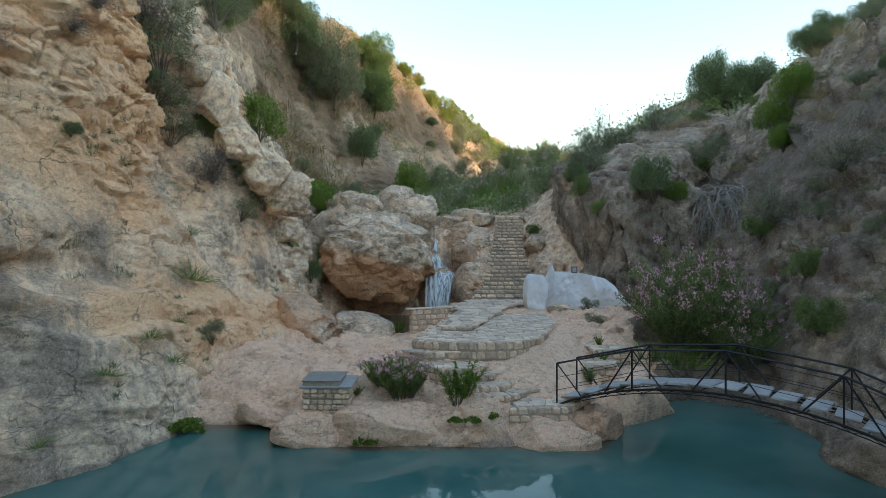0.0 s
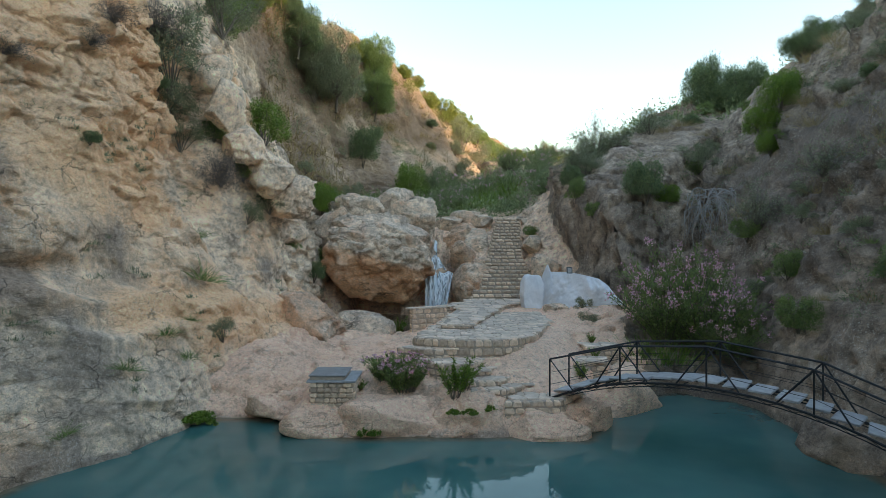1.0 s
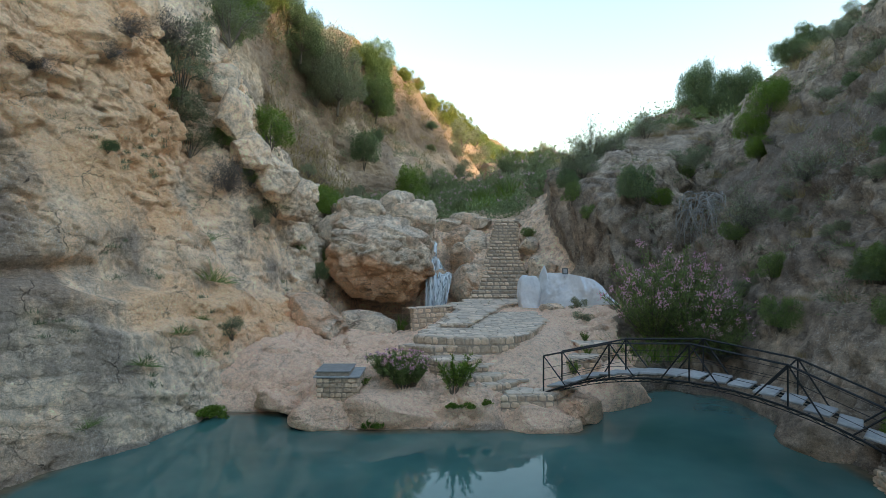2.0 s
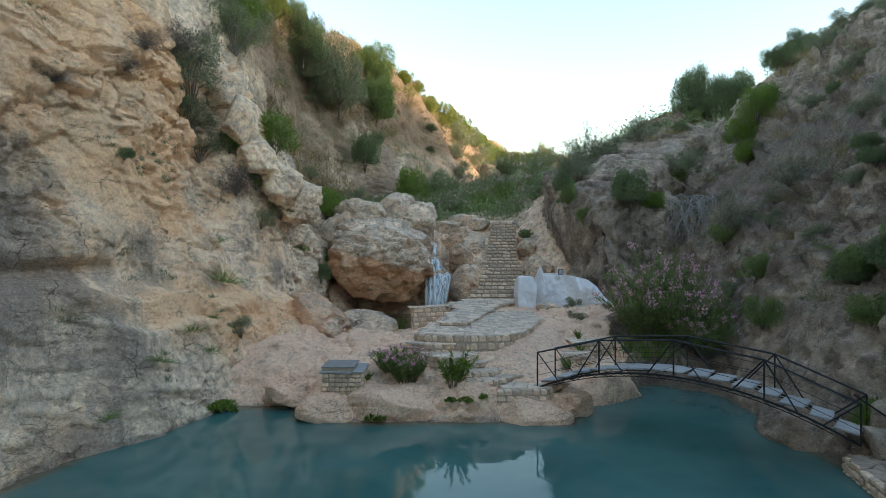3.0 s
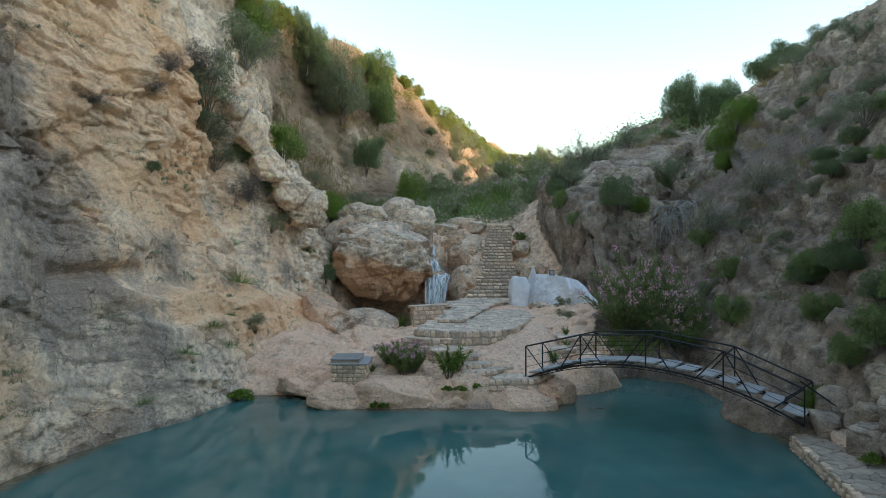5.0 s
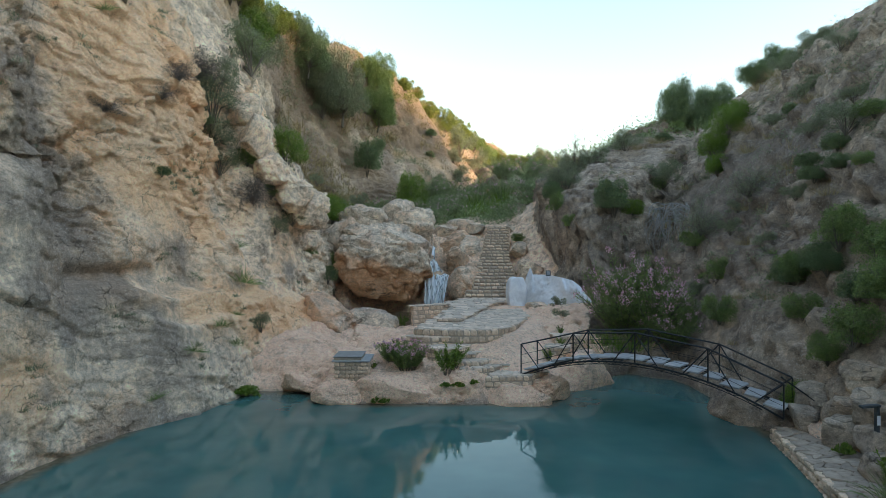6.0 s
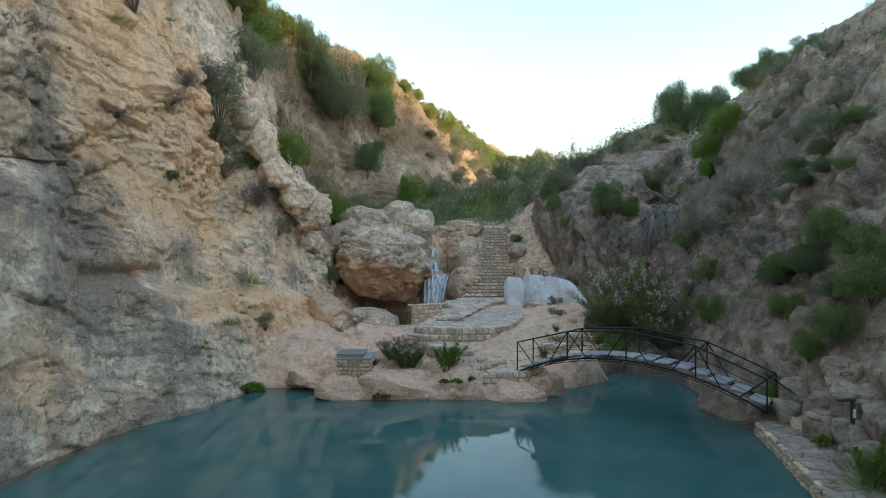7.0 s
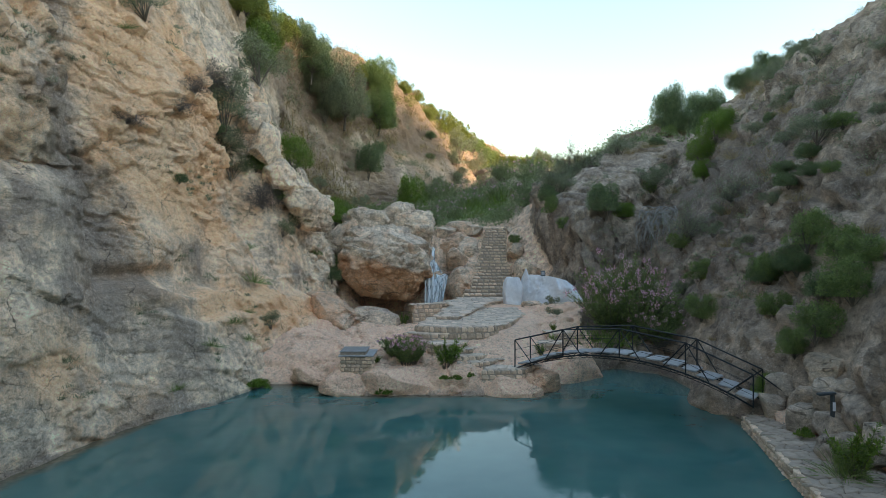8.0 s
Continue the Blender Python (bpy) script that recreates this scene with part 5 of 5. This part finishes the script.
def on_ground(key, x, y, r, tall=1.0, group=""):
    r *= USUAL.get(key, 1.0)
    hit, n = GROUND_TREE.ray_cast(Vector((x, y, 80)), Vector((0, 0, -1)))[:2]
    if hit:
        n = n if n.z > 0 else -n
        plant(key, hit + Vector((n.x, n.y, 0)) * (0.3 * r) + Vector((0, 0, (0.12 if n.z < 0.75 else 0.0) * r - 0.04)), r, tall, (0, 0), group)


# on the cliff: along y, height, size
for key, rows in (
    ("grey", ((20.6, 10.6, 1.15, 1.25), (21.0, 9.5, 0.9, 1), (22.6, 5.7, 0.45, 1), (23.8, 6.2, 0.6, 0.9), (17.3, 2.0, 0.4, 0.9), (15.2, 13.4, 0.9, 0.8), (24.6, 13.8, 1.2, 1.0), (21.4, 8.3, 0.7, 1.0))),
    ("dark", ((19.6, 9.9, 0.5, 0.9), (15.0, 7.3, 0.36, 0.9), (28.5, 3.2, 0.5, 1.8))),
    ("green", ((22.2, 8.7, 0.7, 1.2), (22.8, 7.3, 0.6, 1.2), (31.0, 3.6, 0.7, 1.4), (27.5, 4.6, 0.5, 1.3), (30.5, 15.8, 1.3, 1.0), (26.6, 15.2, 1.0, 1))),
    ("bright", ((25.7, 9.3, 0.9, 1.25), (31.5, 17.2, 1.3, 1.0), (34.0, 6.9, 1.0, 1.0))),
    ("twig", ((21.8, 6.9, 0.8, 1.0), (15.6, 10.6, 0.5, 0.8), (15.0, 9.8, 0.4, 0.8), (13.3, 9.0, 0.45, 0.7), (20.2, 11.8, 0.9, 1.0))),
    ("grass", ((19.7, 5.0, 0.6, 0.9), (18.4, 3.7, 0.9, 1.0), (15.2, 2.4, 0.5, 0.8), (13.4, 1.85, 0.55, 0.7), (15.8, 1.7, 0.45, 0.8), (12.0, 0.75, 0.5, 0.7), (16.5, 2.6, 0.4, 0.7), (13.9, 12.3, 0.5, 0.7))),
    ("herb", ((15.2, 0.1, 0.55, 0.9), (15.5, 0.12, 0.4, 0.9))),
    ("yellow", ((60.0, 23.4, 1.1, 0.9), (64.0, 24.6, 1.2, 0.8), (69.0, 25.2, 1.1, 0.9), (74.0, 25.2, 1.3, 1.0), (79.0, 25.4, 1.2, 1.0), (88.0, 25.2, 1.6, 1.1), (94.0, 25.0, 1.9, 1.2), (98.0, 24.6, 2.0, 1.2), (103.0, 24.0, 2.2, 1.3))),
):
    for y, z, r, tall in rows:
        on_cliff(key, y, z, r, tall)
for key, rows in (
    ("dark", ((75.0, 19.5, 1.0, 1.0),)),
    ("bright", ((36.5, 6.9, 1.1, 1.0), (94.0, 21.0, 1.4, 1.0))),
    ("grey", ((84.0, 18.8, 1.9, 1.2), (63.0, 11.0, 1.2, 1.0), (75.0, 13.5, 1.4, 1.0), (50.0, 17.0, 1.2, 1.0), (90.0, 17.0, 1.7, 1.0), (34.0, 18.5, 1.3, 1.0))),
    ("yellow", ((91.0, 25.4, 1.0, 1.0), (85.0, 25.6, 0.8, 1.0), (100.0, 24.2, 1.3, 1.1), (106.0, 24.2, 1.5, 1.2), (114.0, 24.4, 1.3, 1.1), (28.2, 18.4, 1.0, 1.0), (29.6, 19.0, 1.1, 1.0), (31.0, 19.4, 1.1, 1.0), (32.4, 20.0, 1.2, 1.0), (34.0, 20.6, 1.1, 1.0), (36.0, 21.6, 1.1, 1.0), (30.4, 20.2, 1.5, 1.0), (33.0, 21.3, 1.6, 1.0), (35.6, 22.6, 1.6, 1.0), (38.4, 23.8, 1.5, 1.0))),
    ("green", ((105.0, 22.4, 1.8, 1.2), (98.0, 21.5, 1.5, 1.0), (112.0, 22.0, 1.6, 1.0), (59.0, 9.4, 1.4, 1.0))),
    ("dry", ((47.0, 9.2, 0.88, 0.8), (44.0, 8.0, 0.66, 0.8), (62.0, 15.0, 0.99, 0.8), (66.0, 17.5, 0.99, 0.8), (72.0, 22.0, 1.21, 0.8), (80.0, 24.5, 1.32, 0.8), (76.0, 25.5, 1.32, 0.8))),
):
    for y, z, r, tall in rows:
        on_cliff(key, y, z, r, tall)
# on the far wall and its crest: foot, size, height
for key, rows in (
    ("carob_tree", (((-6.7, 60.5, 18.0), 2.5, 1.35), ((-6.9, 61.8, 22.0), 2.3, 1.4))),
    ("olive_tree", (((-8.9, 51.0, 17.0), 3.0, 1.45), ((-10.6, 49.6, 18.8), 2.2, 1.3), ((-11.5, 48.2, 19.3), 1.2, 1.4))),
    ("dark_tree", (((-11.2, 47.3, 20.0), 2.1, 1.5), ((-11.8, 45.6, 21.6), 1.7, 1.3))),
    ("yellow", (((10.6, 108.5, 21.2), 1.6, 0.7), ((13.0, 109.5, 21.0), 1.7, 0.7), ((16.0, 108.0, 20.6), 1.7, 0.7), ((-12.6, 35.6, 18.9), 1.05, 1.1), ((-12.3, 40.9, 20.6), 1.2, 1.2), ((-12.4, 38.6, 20.2), 1.0, 1.1), ((-12.6, 34.0, 20.4), 1.3, 1.2), ((-12.8, 37.2, 21.2), 1.4, 1.1), ((-12.6, 42.4, 22.0), 1.4, 1.1), ((-12.2, 44.0, 22.2), 1.2, 1.2), ((-7.4, 36.4, 7.0), 1.1, 1.4), ((-1.8, 79.7, 22.8), 1.6, 1.1), ((0.6, 88.0, 22.6), 1.5, 1.0), ((3.8, 102.0, 23.0), 2.2, 1.2))),
    ("dark", (((-7.0, 54.0, 12.4), 1.75, 1.8), ((-1.5, 73.0, 16.4), 0.9, 1.0), ((-6.2, 56.0, 14.6), 1.1, 1.2))),
    ("bright", (((-2.8, 53.2, 8.6), 1.65, 1.9), ((-3.4, 52.4, 8.4), 1.1, 1.3))),
    ("grey", (((1.5, 79.0, 16.6), 1.9, 1.1), ((-6.4, 44.0, 8.2), 1.0, 1.2), ((-9.0, 40.0, 9.6), 0.8, 1.0), ((-4.4, 62.0, 13.0), 1.2, 1.0))),
    ("green", (((8.0, 106.8, 20.9), 2.2, 1.1), ((-12.7, 39.8, 21.6), 1.3, 1.1), ((-12.0, 46.6, 22.0), 1.5, 1.2), ((-11.2, 52.0, 23.0), 1.4, 1.1), ((-12.9, 36.0, 20.6), 1.2, 1.0), ((-5.4, 44.2, 7.3), 1.2, 1.1), ((5.4, 95.0, 21.2), 1.8, 1.0))),
    ("oleander_thicket", (((-0.6, 60.6, 10.0), 1.6, 1.0), ((-6.6, 37.5, 7.0), 0.9, 0.9), ((-4.6, 42.0, 7.2), 1.1, 0.9), ((0.8, 58.0, 9.8), 1.5, 0.9))),
):
    for at, r, tall in rows:
        plant(key, Vector(at), r, tall)
# on the landing, the hillside and the valley floor: x, y, size
for key, rows in (
    ("oleander", ((-1.2, 15.35, 0.82, 0.85), (-1.55, 15.6, 0.6, 0.85), (-0.8, 15.5, 0.5, 0.9))),
    ("oleander_plain", ((0.42, 14.85, 1.0, 0.95), (0.55, 15.0, 0.8, 0.95), (3.9, 16.6, 0.5, 0.9), (-2.1, 15.3, 0.3, 0.8), (-1.9, 26.3, 0.7, 1.0), (4.9, 19.5, 0.4, 0.8), (4.6, 17.9, 0.35, 0.8))),
    ("herb", ((-1.75, 14.25, 0.5, 1.2), (-1.45, 14.3, 0.35, 1.0), (0.3, 14.3, 0.3, 1.0), (0.75, 14.32, 0.35, 1.0), (1.15, 14.4, 0.3, 1.2), (8.75, 10.75, 0.3, 1.2))),
    ("oleander_wide", ((7.3, 19.8, 1.15, 1.15), (8.7, 19.5, 1.25, 1.2), (8.0, 20.4, 1.2, 1.4), (9.3, 18.6, 0.9, 1.0))),
    ("oleander_thicket", ((-5.9, 36.6, 0.82, 0.9), (-4.6, 37.4, 0.75, 0.9), (-3.2, 38.0, 0.82, 0.8), (-1.8, 38.5, 0.82, 0.9), (-0.4, 40.0, 1.02, 1.0), (1.0, 43.0, 1.22, 1.0), (-1.5, 45.0, 1.29, 1.1), (3.2, 52.0, 1.50, 1.1), (7.2, 44.0, 1.29, 1.1), (6.4, 40.0, 0.95, 1.0), (8.5, 50.0, 1.50, 1.0), (1.5, 50.0, 1.50, 1.1), (4.8, 41.0, 1.0, 1.0), (0.6, 46.5, 1.4, 1.0), (5.8, 53.0, 1.5, 1.1), (3.8, 57.0, 1.7, 1.1), (9.5, 58.0, 1.8, 1.0), (7.0, 63.0, 1.9, 1.1), (11.5, 70.0, 2.1, 1.1))),
    ("reed", ((2.5, 44.0, 0.90, 1.0), (3.6, 45.5, 0.96, 1.1), (4.6, 44.2, 0.90, 1.0), (5.4, 46.5, 1.02, 1.1), (3.0, 47.5, 1.02, 1.2), (4.4, 48.5, 1.08, 1.2), (6.0, 50.0, 1.14, 1.2), (2.0, 41.8, 0.72, 0.9), (3.2, 41.5, 0.72, 0.9), (7.4, 19.0, 0.90, 0.9), (6.7, 19.3, 0.81, 0.9))),
    ("dark", ((9.0, 26.5, 1.5, 1.4), (14.6, 39.4, 0.6, 1.0), (14.4, 19.7, 0.6, 1.0), (12.2, 14.8, 0.75, 0.9), (12.5, 13.8, 0.7, 0.9), (10.9, 13.7, 0.95, 1.1), (11.1, 12.1, 0.75, 1.1), (6.85, 30.3, 1.05, 1.3), (11.2, 12.7, 1.0, 1.1), (13.0, 14.6, 0.8, 0.9), (12.5, 15.6, 0.7, 0.9), (10.9, 10.4, 0.9, 1.1), (15.8, 38.0, 0.9, 0.9))),
):
    for x, y, r, tall in rows:
        on_ground(key, x, y, r, tall)
for key, rows in (
    ("dark_tree", ((17.7, 41.2, 1.85, 1.75), (19.6, 32.6, 1.2, 1.0), (20.7, 41.8, 2.3, 1.3), (19.2, 41.0, 1.3, 1.2), (24.0, 38.5, 1.5, 1.0))),
    ("bright", ((14.9, 26.0, 1.0, 1.2), (13.4, 24.1, 0.7, 1.1), (15.9, 27.4, 0.9, 1.2), (14.1, 26.2, 0.9, 1.1), (9.6, 10.9, 0.55, 1.0), (10.0, 27.0, 0.7, 1.0), (9.2, 8.0, 0.3, 1.3))),
    ("green", ((16.9, 40.0, 1.1, 0.8), (12.4, 12.6, 0.45, 1.0), (11.0, 13.6, 0.9, 1.1), (11.3, 11.8, 1.0, 1.2), (10.5, 12.2, 0.8, 1.0), (10.4, 9.9, 0.9, 1.2), (11.0, 9.4, 1.0, 1.2), (10.1, 10.7, 0.7, 1.1), (11.6, 10.8, 0.9, 1.1), (9.9, 16.3, 0.9, 1.1), (5.1, 34.4, 0.6, 1.0), (13.4, 13.4, 0.7, 0.8), (11.6, 9.8, 0.9, 0.9), (10.6, 18.0, 0.9, 1.0), (7.9, 24.6, 0.6, 1.3), (6.6, 29.2, 0.8, 1.4), (6.9, 27.2, 0.6, 1.2), (11.5, 22.2, 0.8, 1.0))),
    ("grey", ((8.2, 34.0, 1.1, 0.9), (9.8, 34.5, 1.1, 0.8), (12.3, 36.6, 1.2, 0.9), (7.4, 31.5, 1.0, 1.2), (16.0, 23.4, 0.8, 0.8), (18.6, 27.0, 0.8, 0.8), (20.4, 28.5, 0.9, 0.8), (13.2, 14.2, 0.9, 0.8), (15.2, 20.0, 0.8, 0.8), (12.4, 30.0, 1.1, 1.0), (17.8, 22.5, 0.8, 0.8), (5.6, 24.0, 0.4, 1), (5.3, 21.5, 0.4, 0.8))),
    ("twig_green", ((8.9, 34.8, 1.3, 1.1), (11.6, 21.5, 0.9, 1.0), (6.9, 32.8, 1.1, 1.0), (12.4, 19.0, 0.8, 1.0))),
    ("dry", ((12.4, 27.6, 0.72, 0.8), (13.2, 27.9, 0.72, 0.8), (12.9, 28.6, 0.66, 0.8), (12.35, 19.2, 0.55, 1.0), (18.4, 40.4, 0.83, 0.9), (13.4, 36.0, 0.77, 0.8), (14.6, 37.0, 0.77, 0.8), (10.2, 15.5, 0.33, 0.9), (10.0, 22.0, 0.39, 0.9), (9.6, 14.6, 0.28, 0.9), (16.5, 27.5, 0.61, 1.0), (13.9, 20.5, 0.44, 0.8), (14.4, 33.5, 0.66, 0.8), (4.8, 32.0, 0.44, 0.7), (5.6, 30.8, 0.39, 0.7))),
    ("grass", ((9.2, 9.2, 0.4, 1.0), (11.0, 15.0, 0.5, 0.8), (5.0, 18.4, 0.3, 0.7), (8.6, 10.9, 0.35, 0.9))),
):
    for x, y, r, tall in rows:
        on_ground(key, x, y, r, tall)


for key, rows in (
    ("dry", ((11.5, 17.5, 0.6, 0.9), (12.8, 17.0, 0.6, 0.9), (13.8, 22.0, 0.7, 0.9), (12.2, 24.0, 0.7, 0.9), (15.0, 24.5, 0.7, 0.9), (17.0, 26.0, 0.7, 0.9), (14.5, 18.5, 0.6, 0.9), (10.4, 14.0, 0.5, 0.9), (11.9, 13.5, 0.5, 0.9), (16.6, 24.6, 0.7, 0.9), (13.0, 11.5, 0.5, 0.9), (12.2, 10.5, 0.5, 0.9), (18.5, 30.0, 0.9, 0.9), (20.0, 33.0, 0.9, 0.9), (22.0, 34.0, 0.9, 0.9))),
    ("grey", ((11.4, 18.6, 0.5, 0.9), (12.6, 20.6, 0.5, 0.9), (13.6, 17.2, 0.5, 0.9), (14.6, 21.6, 0.6, 0.8), (10.6, 20.0, 0.5, 1.0), (12.0, 15.2, 0.5, 0.8), (14.2, 15.8, 0.5, 0.8), (15.4, 18.2, 0.6, 0.8), (16.2, 21.0, 0.6, 0.8), (11.2, 16.0, 0.4, 0.9), (13.8, 12.2, 0.5, 0.8), (15.0, 13.6, 0.6, 0.8))),
    ("green", ((9.6, 24.3, 0.8, 1.2), (10.6, 24.6, 0.7, 1.0), (13.6, 24.4, 0.7, 1.0), (9.9, 18.8, 0.7, 1.2), (12.0, 29.6, 0.9, 1.0), (16.8, 33.0, 0.8, 0.9))),
):
    for x, y, r, tall in rows:
        on_ground(key, x, y, r, tall)
plant("grass", (8.3, 5.8, 0.33), 0.75, 1.1)
plant("oleander_plain", (8.5, 5.75, 0.33), 0.75, 1.0)
plant("herb", (8.95, 8.3, 0.4), 0.25, 1.5)
plant("green", (8.5, 5.75, 0.33), 0.45, 1.5)
for x, y, r in ((19.2, 118, 2.0), (21.4, 121, 1.7)):
    on_ground("olive_tree", x, y, r, 1.1)


# ---- grass and low scrub that nobody could count ----
def pick_points(P, keep, n, rng):
    q = P.reshape(-1, 3)
    i = np.flatnonzero(keep(q))
    return q[i[rng.randint(len(i), size=n)]]


def low_growth(name, label, pts, leaf, per, spread, length, width, seed, blades=True):
    rng = np.random.RandomState(seed)
    n = len(pts)
    s = rng.uniform(0.5, 1.3, n)
    base = np.repeat(pts, per, 0)
    k = np.repeat(s, per)[:, None]
    if blades:
        r = base + rng.normal(size=base.shape) * spread * k * np.array((1, 1, 0.1))
        h = rng.normal(size=base.shape) * 0.45 + np.array((0, 0, 1))
        me = blade_mesh(name, r, h, length, width, rng, leaf, 3, 0.9)
    else:
        u = rng.normal(size=base.shape)
        u[:, 2] = np.abs(u[:, 2])
        me = leaf_mesh(name, base + u * spread * k, u + rng.normal(size=u.shape), length, width, rng, leaf)
    return tagged(put(name, me, None), label, "grass" if blades else "scrub", kind="stuff")


R7 = np.random.RandomState(7)
low_growth("hill_dry_grass", "dry grass scattered over the stony hillside", pick_points(GROUND_P, lambda q: (q[:, 0] > 9) & (q[:, 2] > 4.5) & (q[:, 1] > 8) & (q[:, 1] < 48) & (fbm(q / 2.5, 3, 90) > 0.25), 260, R7), LEAF_DRY, 14, 0.14, 0.4, 0.014, 1)
low_growth("hill_scrub", "low grey-green scrub scattered over the hillside", pick_points(GROUND_P, lambda q: (q[:, 0] > 8.5) & (q[:, 2] > 2.0) & (q[:, 1] > 8) & (q[:, 1] < 48) & (fbm(q / 2.0, 3, 91) > 0.1), 900, R7), LEAF_OLIVE, 50, 0.17, 0.1, 0.028, 2, False)
low_growth("valley_scrub", "green undergrowth filling the valley floor", pick_points(GROUND_P, lambda q: (q[:, 1] > 38) & (q[:, 0] < 30) & (q[:, 2] < 30), 700, R7), LEAF_HAZE_LIT, 50, 0.42, 0.22, 0.08, 3, False)
low_growth("slope_scrub", "grey-green scrub on the far slope", pick_points(CLIFF_P, lambda q: (q[:, 1] > 42) & (q[:, 2] > 5) & (q[:, 2] < 20 + 0.06 * q[:, 1]) & (fbm(q / 5, 3, 92) > 0.12), 380, R7), LEAF_OLIVE, 110, 0.42, 0.15, 0.045, 4, False)
low_growth("crest_scrub", "sunlit yellow-green scrub along the crest", pick_points(CLIFF_P, lambda q: (q[:, 1] > 60) & (q[:, 2] > 23.0), 260, R7), LEAF_YELLOW, 80, 0.4, 0.16, 0.055, 5, False)
low_growth("far_meadow", "sunlit yellow-green growth on the far crest", pick_points(GROUND_P, lambda q: (q[:, 1] > 100) & (q[:, 0] < 32) & (q[:, 0] > 4), 420, R7), LEAF_YELLOW, 50, 0.5, 0.3, 0.1, 8, False)
low_growth("slope_dry_grass", "dry grass on the far slope", pick_points(CLIFF_P, lambda q: (q[:, 1] > 42) & (q[:, 2] > 6) & (fbm(q / 6, 3, 93) > 0.05), 900, R7), LEAF_DRY, 16, 0.5, 0.9, 0.05, 6)
low_growth("cliff_weeds", "small weeds in the cliff's cracks", pick_points(CLIFF_P, lambda q: (q[:, 1] < 30) & (q[:, 1] > 7) & (q[:, 2] > 1.2) & (q[:, 2] < 17) & (fbm(q / 1.5, 3, 94) > 0.3), 170, R7), LEAF_OLIVE, 36, 0.09, 0.16, 0.014, 7)


# ---- hanging roots ----
def build_roots():
    rng = np.random.RandomState(21)
    root = new("root_tangle")
    for k in range(80):
        bm = bmesh.new()
        p = Vector((11.5 + rng.uniform(-0.8, 0.9), 25.9 + rng.uniform(-0.5, 0.4), 6.8 + rng.uniform(-0.6, 0.35)))
        d = Vector((rng.normal() * 0.9, -0.5 + rng.normal() * 0.4, rng.normal() * 0.3))
        pts, radii, r = [p], [], rng.uniform(0.01, 0.03)
        for s in range(9):
            pts.append(pts[-1] + d * rng.uniform(0.16, 0.3))
            d = (d * 0.75 + Vector((rng.normal() * 0.25, rng.normal() * 0.15, -0.42 + rng.normal() * 0.15))).normalized()
        tube(bm, pts, [r * 0.88 ** i for i in range(10)])
        part("root", bm, DEADWOOD, root)
    return tagged(root, "tangle of bleached dead roots hanging from the rock", "roots")


build_roots()


# ---- far things on the crest ----
def crest_height(x, y):
    """The upper of the two rock surfaces under the open sky."""
    hits = [tree.ray_cast(Vector((x, y, 90)), Vector((0, 0, -1)))[0] for tree in (CLIFF_TREE, GROUND_TREE)]
    return max(h.z for h in hits if h)


def build_house():
    h = new("house")
    h.location = (14.5, 124, crest_height(14.5, 124) - 0.7)
    h.scale = (0.6, 0.6, 0.6)
    bm = bmesh.new()
    box(bm, (4.4, 4, 3.0), pose(0, 0, 1.5), 0.05)
    part("wall", bm, SLAB, h)
    bm = bmesh.new()
    box(bm, (4.7, 4.3, 0.2), pose(0, 0, 3.1), 0.03)
    part("roof", bm, MORTAR, h)
    bm = bmesh.new()
    box(bm, (0.7, 0.7, 3.4), pose(-5.0, 0, 2.2), 0.05)
    box(bm, (0.9, 0.9, 0.2), pose(-5.0, 0, 3.95), 0.03)
    part("chimney", bm, STONE, h, "tall tan masonry chimney")
    for x in (-1.2, 1.2):
        bm = bmesh.new()
        box(bm, (0.9, 0.06, 1.0), pose(x, -2.02, 1.8), 0.01)
        part("window", bm, LID, h)
    return tagged(h, "small pale flat-roofed house on the far crest", "house")


def build_mast():
    m = new("antenna_mast")
    m.location = (2.6, 104, max(26.0, crest_height(2.6, 104)))
    bm = bmesh.new()
    bar(bm, (0, 0, -4.0), (0, 0, 5.0), 0.09, 6, 0.05)
    part("pole", bm, WHITE, m)
    for k, z in enumerate((3.2, 3.9, 4.5)):
        bm = bmesh.new()
        box(bm, (0.5, 0.2, 0.9), pose(0.35 * (-1) ** k, 0, z), 0.02)
        part("antenna", bm, WHITE, m)
    return tagged(m, "pale antenna mast on the far crest", "mast")


build_house()
build_mast()
